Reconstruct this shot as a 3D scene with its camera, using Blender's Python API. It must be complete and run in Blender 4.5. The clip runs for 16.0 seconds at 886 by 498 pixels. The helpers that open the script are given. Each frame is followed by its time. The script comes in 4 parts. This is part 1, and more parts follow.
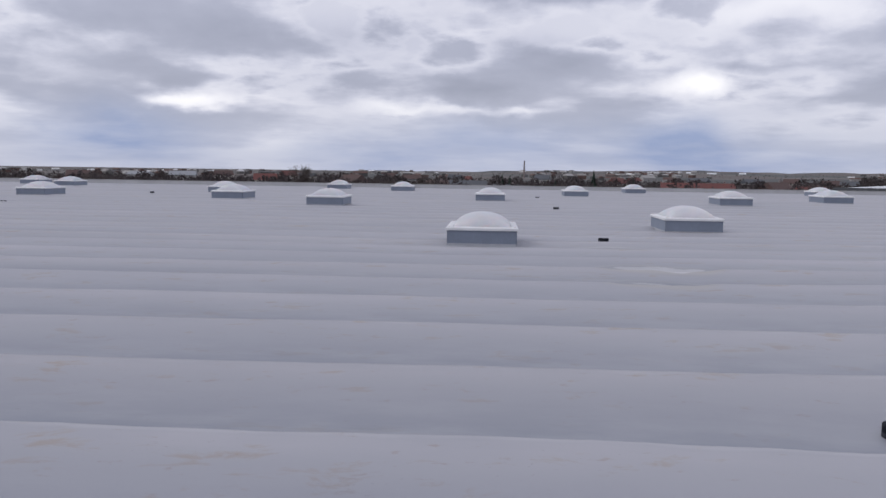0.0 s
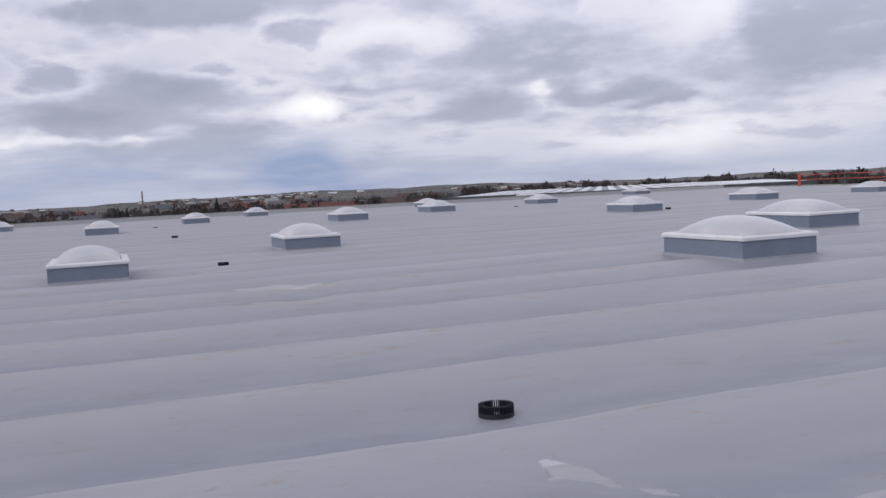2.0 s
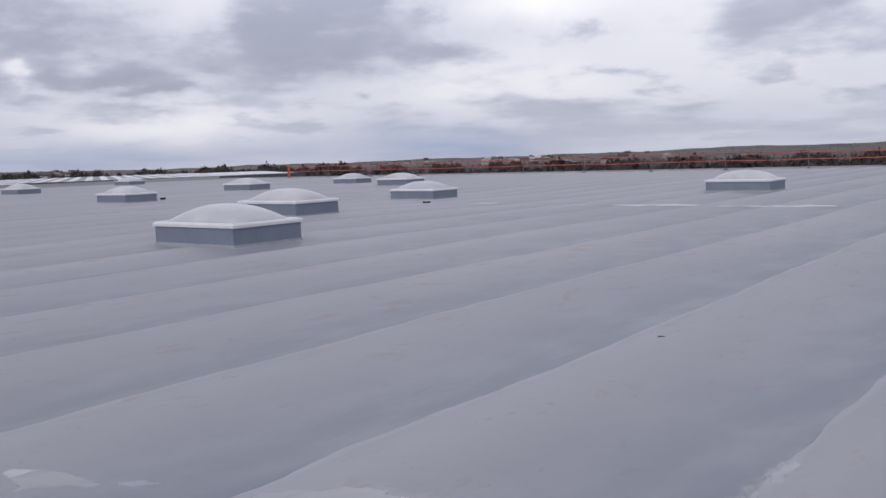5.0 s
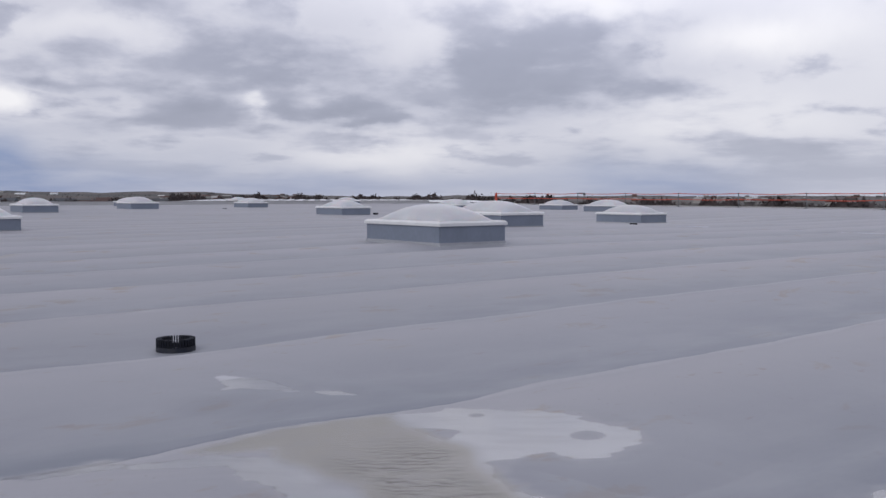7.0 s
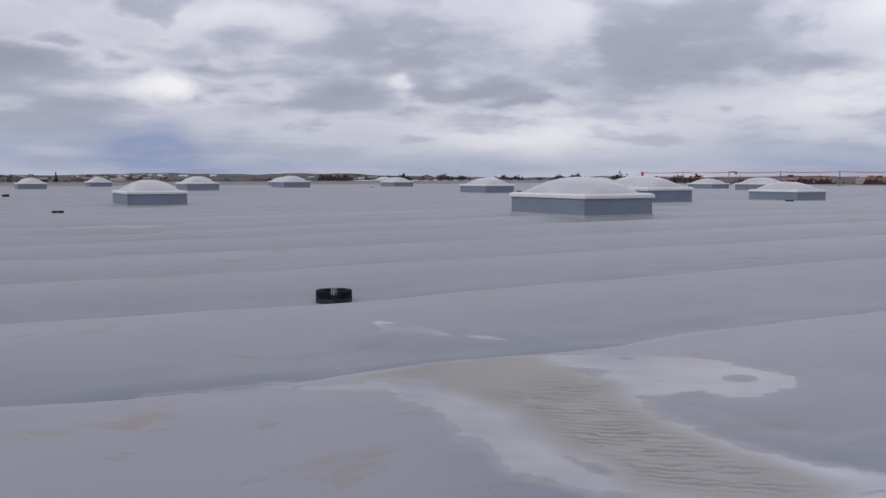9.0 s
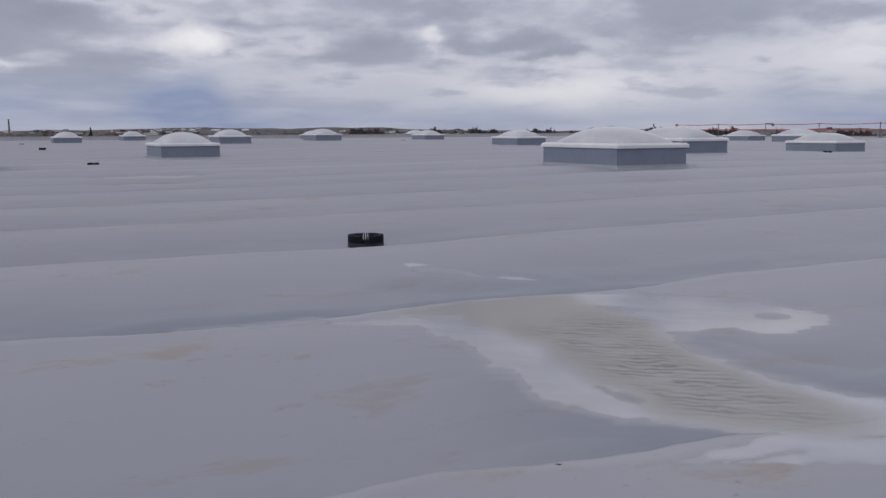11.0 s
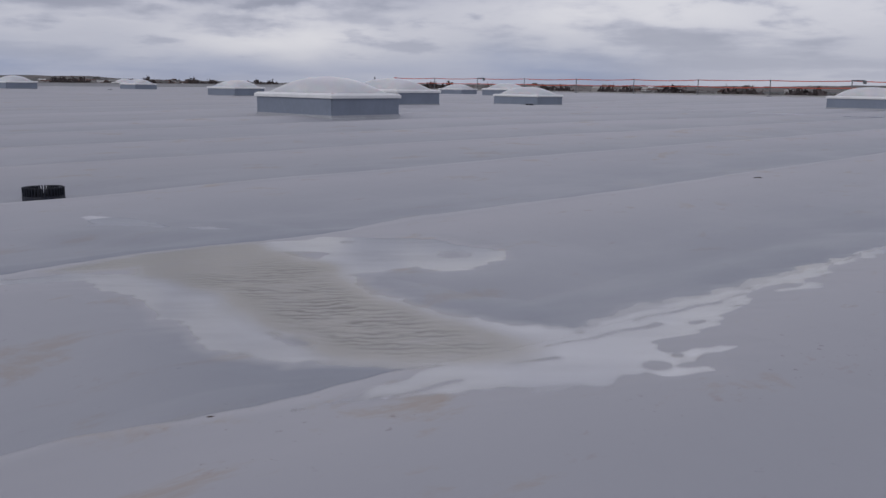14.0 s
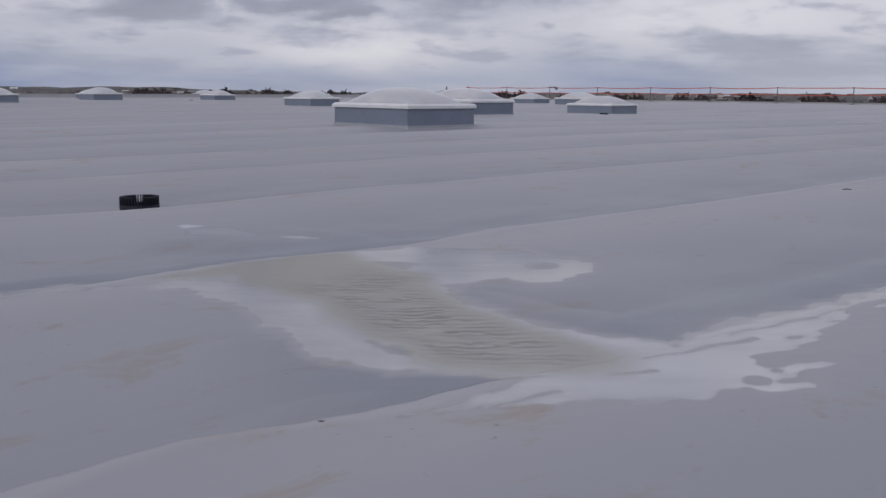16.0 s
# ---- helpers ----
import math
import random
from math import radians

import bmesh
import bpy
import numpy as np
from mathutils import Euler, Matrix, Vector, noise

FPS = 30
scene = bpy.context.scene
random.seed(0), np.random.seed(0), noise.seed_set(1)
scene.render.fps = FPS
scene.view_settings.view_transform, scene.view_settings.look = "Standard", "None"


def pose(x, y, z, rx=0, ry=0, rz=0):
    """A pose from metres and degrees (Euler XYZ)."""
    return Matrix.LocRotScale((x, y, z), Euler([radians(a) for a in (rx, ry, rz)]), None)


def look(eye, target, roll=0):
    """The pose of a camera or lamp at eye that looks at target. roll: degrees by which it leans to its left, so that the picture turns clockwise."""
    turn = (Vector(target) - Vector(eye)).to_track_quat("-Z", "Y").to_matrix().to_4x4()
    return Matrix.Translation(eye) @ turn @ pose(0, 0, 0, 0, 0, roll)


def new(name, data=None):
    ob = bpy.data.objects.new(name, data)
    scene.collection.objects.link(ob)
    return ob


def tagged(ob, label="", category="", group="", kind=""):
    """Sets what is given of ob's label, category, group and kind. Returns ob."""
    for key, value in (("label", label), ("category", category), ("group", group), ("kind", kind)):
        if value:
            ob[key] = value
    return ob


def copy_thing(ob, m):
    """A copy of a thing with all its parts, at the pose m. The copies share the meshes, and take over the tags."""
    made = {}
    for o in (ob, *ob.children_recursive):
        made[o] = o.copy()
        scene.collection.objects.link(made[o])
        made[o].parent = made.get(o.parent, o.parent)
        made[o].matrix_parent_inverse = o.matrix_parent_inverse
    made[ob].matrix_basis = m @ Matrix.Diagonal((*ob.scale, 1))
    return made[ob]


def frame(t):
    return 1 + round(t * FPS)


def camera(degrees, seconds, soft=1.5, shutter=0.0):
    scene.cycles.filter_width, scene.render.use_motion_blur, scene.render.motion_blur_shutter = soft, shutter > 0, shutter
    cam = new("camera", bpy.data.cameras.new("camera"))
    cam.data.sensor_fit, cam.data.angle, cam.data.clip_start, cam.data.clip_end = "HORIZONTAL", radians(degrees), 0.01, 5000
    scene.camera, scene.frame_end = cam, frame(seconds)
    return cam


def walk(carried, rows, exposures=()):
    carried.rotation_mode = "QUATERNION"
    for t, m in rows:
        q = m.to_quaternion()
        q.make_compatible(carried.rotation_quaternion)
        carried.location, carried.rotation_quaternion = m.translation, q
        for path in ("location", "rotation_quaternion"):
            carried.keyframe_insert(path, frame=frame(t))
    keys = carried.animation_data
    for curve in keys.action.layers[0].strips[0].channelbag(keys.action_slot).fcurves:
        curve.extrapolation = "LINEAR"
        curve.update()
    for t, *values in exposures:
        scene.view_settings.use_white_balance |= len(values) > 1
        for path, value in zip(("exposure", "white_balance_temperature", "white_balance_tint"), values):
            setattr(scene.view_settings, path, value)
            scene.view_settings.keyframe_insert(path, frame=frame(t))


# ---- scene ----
cam = camera(53.1, 16.0, soft=1.5)
PATH = [
    (0, pose(0.000, 0.000, 1.539, 84.89, -0.83, 3.21)),
    (0.5, pose(0.026, -0.003, 1.508, 85.76, 0.15, -2.23)),
    (1, pose(0.079, 0.035, 1.490, 86.46, 0.11, -7.39)),
    (1.5, pose(0.151, 0.077, 1.481, 86.43, 2.21, -14.35)),
    (2, pose(0.241, 0.162, 1.460, 86.02, 2.80, -20.71)),
    (2.5, pose(0.276, 0.173, 1.463, 87.04, 1.32, -26.79)),
    (3, pose(0.284, 0.178, 1.451, 86.78, 1.97, -36.42)),
    (3.5, pose(0.298, 0.130, 1.444, 86.45, 2.22, -43.30)),
    (4, pose(0.336, 0.130, 1.445, 85.84, 2.14, -50.17)),
    (4.2, pose(0.378, 0.138, 1.446, 85.32, 2.56, -52.99)),
    (6.3, pose(0.318, 0.124, 1.126, 82.36, 0.60, -45.61)),
    (6.5, pose(0.346, 0.127, 1.056, 84.26, 0.97, -41.89)),
    (7, pose(0.393, 0.176, 0.897, 86.50, -0.11, -39.05)),
    (7.5, pose(0.345, 0.108, 0.838, 88.66, -2.07, -35.58)),
    (8, pose(0.317, 0.086, 0.787, 85.75, -1.35, -31.80)),
    (8.5, pose(0.301, 0.061, 0.761, 85.04, -0.64, -31.15)),
    (9, pose(0.290, 0.098, 0.750, 85.28, 0.04, -29.87)),
    (9.5, pose(0.291, 0.100, 0.735, 85.30, 0.90, -28.76)),
    (9.7, pose(0.279, 0.078, 0.731, 84.49, 0.52, -28.61)),
    (11.8, pose(0.288, 0.094, 0.673, 81.43, 0.21, -27.82)),
    (12, pose(0.317, 0.101, 0.675, 80.81, -0.23, -30.73)),
    (12.5, pose(0.385, 0.073, 0.651, 79.37, -0.47, -36.90)),
    (13, pose(0.451, 0.084, 0.634, 78.65, -0.44, -41.48)),
    (13.5, pose(0.464, 0.072, 0.629, 77.87, -0.26, -44.10)),
    (14, pose(0.466, 0.065, 0.641, 79.38, -0.65, -45.40)),
    (14.5, pose(0.472, 0.050, 0.644, 80.24, -0.54, -46.38)),
    (15, pose(0.459, 0.034, 0.655, 80.61, -0.63, -46.78)),
    (15.5, pose(0.438, 0.057, 0.655, 80.08, -0.48, -44.84)),
    (16, pose(0.384, 0.083, 0.656, 79.92, -0.35, -40.87)),
]
walk(cam, PATH, exposures=((0.0, 0.08), (4.0, 0.05), (6.5, -0.14), (7.5, -0.11), (9.5, -0.20), (12.0, -0.30), (16.0, -0.34)))


# ---------------------------------------------------------------- nodes
def link(nt, value, socket):
    if isinstance(value, (int, float)):
        socket.default_value = value
    elif isinstance(value, tuple):
        socket.default_value = (*value, 1.0)[:len(socket.default_value)]
    else:
        nt.links.new(value, socket)


def math_node(nt, op, a, b=0.0, c=0.0, clamp=False):
    n = nt.nodes.new("ShaderNodeMath")
    n.operation, n.use_clamp = op, clamp
    link(nt, a, n.inputs[0]), link(nt, b, n.inputs[1]), link(nt, c, n.inputs[2])
    return n.outputs[0]


def mix(nt, fac, a, b, blend="MIX"):
    n = nt.nodes.new("ShaderNodeMix")
    n.data_type, n.blend_type = "RGBA", blend
    link(nt, fac, n.inputs[0]), link(nt, a, n.inputs[6]), link(nt, b, n.inputs[7])
    return n.outputs[2]


def step_range(nt, value, lo, hi, to_lo=0.0, to_hi=1.0):
    n = nt.nodes.new("ShaderNodeMapRange")
    n.interpolation_type = "SMOOTHSTEP"
    link(nt, value, n.inputs[0])
    for i, v in enumerate((lo, hi, to_lo, to_hi)):
        link(nt, v, n.inputs[1 + i])
    return n.outputs[0]


def noise_tex(nt, vector, scale, detail=4.0, rough=0.55, stretch=(1, 1, 1), shift=(0, 0, 0), distortion=0.0):
    m = nt.nodes.new("ShaderNodeMapping")
    m.inputs["Scale"].default_value, m.inputs["Location"].default_value = stretch, shift
    nt.links.new(vector, m.inputs["Vector"])
    n = nt.nodes.new("ShaderNodeTexNoise")
    n.inputs["Scale"].default_value, n.inputs["Detail"].default_value = scale, detail
    n.inputs["Roughness"].default_value, n.inputs["Distortion"].default_value = rough, distortion
    nt.links.new(m.outputs[0], n.inputs["Vector"])
    return n.outputs[0]


def combine(nt, x, y, z):
    n = nt.nodes.new("ShaderNodeCombineXYZ")
    link(nt, x, n.inputs[0]), link(nt, y, n.inputs[1]), link(nt, z, n.inputs[2])
    return n.outputs[0]


# ---------------------------------------------------------------- sky and light
SUN_AZ, SUN_EL = -105.0, 36.0
world = bpy.data.worlds.new("cloudy_sky")
scene.world = world
world.use_nodes = True
nt = world.node_tree
nt.nodes.clear()
way = nt.nodes.new("ShaderNodeTexCoord").outputs["Generated"]
sep = nt.nodes.new("ShaderNodeSeparateXYZ")
nt.links.new(way, sep.inputs[0])
dx, dy, dz = sep.outputs
az = math_node(nt, "MULTIPLY", math_node(nt, "ARCTAN2", dx, dy), 180 / math.pi)
el = math_node(nt, "MULTIPLY", math_node(nt, "ARCSINE", dz), 180 / math.pi)
level = math_node(nt, "SQRT", math_node(nt, "MAXIMUM", math_node(nt, "SUBTRACT", 1.0, math_node(nt, "MULTIPLY", dz, dz)), 0.02))
round_x, round_y = math_node(nt, "DIVIDE", dx, level), math_node(nt, "DIVIDE", dy, level)


def cloud_at(lift):
    """Bands flatten towards the horizon, as a level deck seen from below does."""
    rise = math_node(nt, "LOGARITHM", math_node(nt, "ADD", math_node(nt, "MAXIMUM", el, -2.0), 3.0), math.e)
    return combine(nt, round_x, round_y, math_node(nt, "ADD", math_node(nt, "MULTIPLY", rise, 0.21), lift))


def bump_at(a, e, a0, e0, wa, we):
    p = math_node(nt, "POWER", math_node(nt, "ABSOLUTE", math_node(nt, "DIVIDE", math_node(nt, "SUBTRACT", a, a0), wa)), 2.0)
    q = math_node(nt, "POWER", math_node(nt, "ABSOLUTE", math_node(nt, "DIVIDE", math_node(nt, "SUBTRACT", e, e0), we)), 2.0)
    return math_node(nt, "EXPONENT", math_node(nt, "MULTIPLY", math_node(nt, "ADD", p, q), -1.0))


masses = noise_tex(nt, cloud_at(0.0), 2.4, 3.0, 0.5, stretch=(1, 1, 2), shift=(3.1, 1.7, 0.4))
billows = noise_tex(nt, cloud_at(0.0), 4.6, 8.0, 0.52, stretch=(1, 1, 2.6), shift=(7.3, 2.2, 0.6))
scraps = noise_tex(nt, cloud_at(0.0), 11.0, 7.0, 0.52, stretch=(1, 1, 2.0), shift=(1.2, 9.2, 0))
# broad bright openings and dark banks: azimuth, elevation, their widths, strength
BANKS = ((11.9, 5.3, 2.2, 0.75, 0.24), (17.0, 9.8, 4.5, 0.8, 0.09), (26.8, 5.4, 1.8, 0.7, 0.15), (35.0, 2.5, 5.0, 0.9, 0.10), (58.6, 9.4, 4.0, 1.1, 0.13),
         (-18.6, 3.9, 3.2, 0.5, 0.18), (-14.0, 1.3, 3.5, 1.2, 0.14), (-4.9, 3.9, 3.2, 0.35, 0.16), (2.0, 3.75, 3.0, 0.35, 0.12), (-28.5, 5.3, 3.0, 1.0, 0.08),
         (55.0, 4.6, 7.5, 2.0, 0.10), (70.0, 9.0, 9.0, 4.0, 0.05), (49.0, 11.8, 4.5, 1.0, 0.12), (41.0, 12.8, 6.0, 1.8, 0.11), (40.0, 10.0, 5.0, 1.4, 0.07))
DARK_BANKS = ((-14.0, 7.9, 6.0, 1.1, -0.12), (-20.5, 5.7, 5.0, 0.55, -0.13), (-9.0, 5.4, 2.5, 0.5, -0.09), (0.0, 5.0, 3.0, 0.5, -0.11), (3.5, 7.0, 3.4, 0.9, -0.13),
              (1.0, 11.3, 8.0, 0.8, -0.15), (31.6, 5.2, 4.0, 0.45, -0.08), (42.0, 6.4, 8.0, 1.2, -0.075), (34.3, 4.4, 2.5, 0.3, -0.09), (30.0, 8.5, 5.0, 0.9, -0.04),
              (15.6, 6.4, 2.0, 0.5, -0.08), (22.5, 4.5, 2.0, 0.6, -0.07), (-25.0, 8.6, 5.0, 1.5, -0.07))
# their outlines billow too
puff = noise_tex(nt, cloud_at(0.0), 9.0, 6.0, 0.5, shift=(2.7, 5.5, 1.9))
puff2 = noise_tex(nt, cloud_at(0.0), 11.0, 6.0, 0.5, shift=(6.1, 0.5, 3.3))
bent_az = math_node(nt, "ADD", az, math_node(nt, "MULTIPLY", math_node(nt, "SUBTRACT", puff, 0.5), 9.0))
bent_el = math_node(nt, "ADD", el, math_node(nt, "MULTIPLY", math_node(nt, "SUBTRACT", puff2, 0.5), 3.4))
banks = 0.0
for a0, e0, wa, we, gain in (*BANKS, *DARK_BANKS):
    banks = math_node(nt, "ADD", banks, math_node(nt, "MULTIPLY", bump_at(bent_az, bent_el, a0, e0, wa, we), gain))
# two broken decks: thin and white along their torn edges, grey where they are thick
soft = step_range(nt, az, 14.0, 40.0, 0.0, 1.0)


def deck(thick, edge, width, under, deep):
    lid = step_range(nt, thick, edge, math_node(nt, "ADD", edge + width, math_node(nt, "MULTIPLY", soft, width * 1.6)))
    tone = step_range(nt, thick, edge, edge + deep, 0.66, 0.44)
    tone = math_node(nt, "ADD", tone, math_node(nt, "MULTIPLY", math_node(nt, "SUBTRACT", scraps, 0.5), step_range(nt, az, 14.0, 40.0, 0.26, 0.14)))
    return math_node(nt, "ADD", math_node(nt, "MULTIPLY", under, math_node(nt, "SUBTRACT", 1.0, lid)), math_node(nt, "MULTIPLY", tone, lid))


lift = math_node(nt, "MULTIPLY", math_node(nt, "SUBTRACT", masses, 0.5), 0.16)
far_deck = deck(math_node(nt, "SUBTRACT", scraps, math_node(nt, "MULTIPLY", banks, 0.9)), 0.43, 0.10, math_node(nt, "ADD", 0.60, math_node(nt, "MULTIPLY", banks, 0.7)), 0.22)
cover = deck(math_node(nt, "SUBTRACT", billows, math_node(nt, "MULTIPLY", banks, 1.1)), 0.385, 0.085, far_deck, 0.24)
cover = math_node(nt, "ADD", math_node(nt, "ADD", cover, math_node(nt, "MULTIPLY", banks, 0.42)), lift)
# an even, thin deck higher up in the north-east
even = math_node(nt, "MULTIPLY", bump_at(az, el, 48.0, 16.5, 34.0, 4.2), 0.85)
cover = math_node(nt, "ADD", math_node(nt, "MULTIPLY", cover, math_node(nt, "SUBTRACT", 1.0, even)), math_node(nt, "MULTIPLY", even, 0.63))
ramp = nt.nodes.new("ShaderNodeValToRGB")
ramp.color_ramp.interpolation = "LINEAR"
ramp.color_ramp.elements[0].position, ramp.color_ramp.elements[0].color = 0.28, (0.29, 0.305, 0.385, 1)
ramp.color_ramp.elements[1].position, ramp.color_ramp.elements[1].color = 0.80, (0.98, 0.965, 0.98, 1)
for pos, col in ((0.45, (0.41, 0.425, 0.52)), (0.55, (0.56, 0.57, 0.665)), (0.64, (0.73, 0.73, 0.80))):
    e = ramp.color_ramp.elements.new(pos)
    e.color = (*col, 1)
nt.links.new(cover, ramp.inputs[0])
clouds = ramp.outputs[0]
# pale haze over the horizon, and bluish curtains of rain
low = step_range(nt, math_node(nt, "ADD", el, math_node(nt, "MULTIPLY", math_node(nt, "SUBTRACT", masses, 0.5), 4.0)), 0.4, 4.4, 0.75, 0.0)
RAIN = ((-22.0, 1.6, 5.0, 1.7, 0.95), (-7.0, 0.8, 5.0, 1.3, 0.6), (12.2, 1.8, 3.6, 1.7, 0.85), (16.0, 0.6, 7.0, 1.3, 0.65), (53.0, 0.9, 5.5, 1.2, 0.65), (1.5, 1.6, 6.0, 1.4, 0.6), (30.0, 0.6, 7.0, 1.0, 0.45), (42.0, 0.8, 5.0, 0.8, 0.25))
slant_az = math_node(nt, "ADD", math_node(nt, "ADD", az, math_node(nt, "MULTIPLY", el, 0.5)), math_node(nt, "MULTIPLY", math_node(nt, "SUBTRACT", puff, 0.5), 5.0))
slant_el = math_node(nt, "ADD", el, math_node(nt, "MULTIPLY", math_node(nt, "SUBTRACT", puff2, 0.5), 2.2))
rain = 0.0
for a0, e0, wa, we, gain in RAIN:
    rain = math_node(nt, "ADD", rain, math_node(nt, "MULTIPLY", bump_at(slant_az, slant_el, a0, e0, wa, we), gain))
rain = math_node(nt, "MULTIPLY", math_node(nt, "MINIMUM", rain, 0.9), step_range(nt, scraps, 0.35, 0.65, 1.0, 0.7))
air = nt.nodes.new("ShaderNodeTexSky")
air.sky_type, air.sun_disc = "NISHITA", False
air.sun_elevation, air.sun_rotation = radians(SUN_EL), radians(SUN_AZ)
veil = mix(nt, low, clouds, (0.505, 0.53, 0.635))
veil = mix(nt, rain, veil, (0.245, 0.315, 0.51))
# the thinner, brighter cloud deck to the north-east
gap = math_node(nt, "ADD", math_node(nt, "POWER", math_node(nt, "ABSOLUTE", math_node(nt, "DIVIDE", math_node(nt, "SUBTRACT", az, 62.0), 34.0)), 2.0),
                math_node(nt, "POWER", math_node(nt, "ABSOLUTE", math_node(nt, "DIVIDE", math_node(nt, "SUBTRACT", el, 19.5), 6.0)), 2.0))
glow = math_node(nt, "ADD", 1.0, math_node(nt, "MULTIPLY", math_node(nt, "EXPONENT", math_node(nt, "MULTIPLY", gap, -1.0)), 1.4))
veil = mix(nt, 1.0, veil, combine(nt, glow, glow, math_node(nt, "MULTIPLY", glow, 1.02)), "MULTIPLY")
back1, back2 = nt.nodes.new("ShaderNodeBackground"), nt.nodes.new("ShaderNodeBackground")
nt.links.new(veil, back1.inputs[0]), nt.links.new(air.outputs[0], back2.inputs[0])
back1.inputs[1].default_value, back2.inputs[1].default_value = 0.98, 0.006
both = nt.nodes.new("ShaderNodeAddShader")
nt.links.new(back1.outputs[0], both.inputs[0]), nt.links.new(back2.outputs[0], both.inputs[1])
nt.links.new(both.outputs[0], nt.nodes.new("ShaderNodeOutputWorld").inputs[0])

sun = new("sun", bpy.data.lights.new("sun", "SUN"))
sun.data.energy, sun.data.angle, sun.data.color = 1.0, radians(40), (1.0, 0.975, 0.95)
sun_at = Vector((math.sin(radians(SUN_AZ)) * math.cos(radians(SUN_EL)), math.cos(radians(SUN_AZ)) * math.cos(radians(SUN_EL)), math.sin(radians(SUN_EL))))
sun.matrix_world = look(sun_at * 60, (0, 0, 0))


# ---------------------------------------------------------------- materials
def material(name, build):
    m = bpy.data.materials.new(name)
    m.use_nodes = True
    t = m.node_tree
    b = t.nodes["Principled BSDF"]
    build(t, b, t.nodes.new("ShaderNodeNewGeometry").outputs["Position"])
    return m


def set_bump(t, b, height, strength, distance=0.01):
    n = t.nodes.new("ShaderNodeBump")
    n.inputs["Strength"].default_value, n.inputs["Distance"].default_value = strength, distance
    t.links.new(height, n.inputs["Height"])
    t.links.new(n.outputs[0], b.inputs["Normal"])


def plain(name, color, rough=0.6, metal=0.0, vary=0.25, scale=6.0, bump=0.0):
    def build(t, b, pos):
        coarse, fine = noise_tex(t, pos, scale, 4.0), noise_tex(t, pos, scale * 9, 3.0)
        both_ = math_node(t, "ADD", math_node(t, "MULTIPLY", coarse, 0.7), math_node(t, "MULTIPLY", fine, 0.3))
        lo, hi = tuple(c * (1 - vary) for c in color), tuple(min(1, c * (1 + vary)) for c in color)
        t.links.new(mix(t, step_range(t, both_, 0.3, 0.7), lo, hi), b.inputs["Base Color"])
        t.links.new(step_range(t, coarse, 0.3, 0.7, rough * 0.85, min(1, rough * 1.15)), b.inputs["Roughness"])
        b.inputs["Metallic"].default_value = metal
        if bump:
            set_bump(t, b, fine, bump)
    return material(name, build)


def attribute(t, name):
    n = t.nodes.new("ShaderNodeAttribute")
    n.attribute_name = name
    return n.outputs["Fac"]


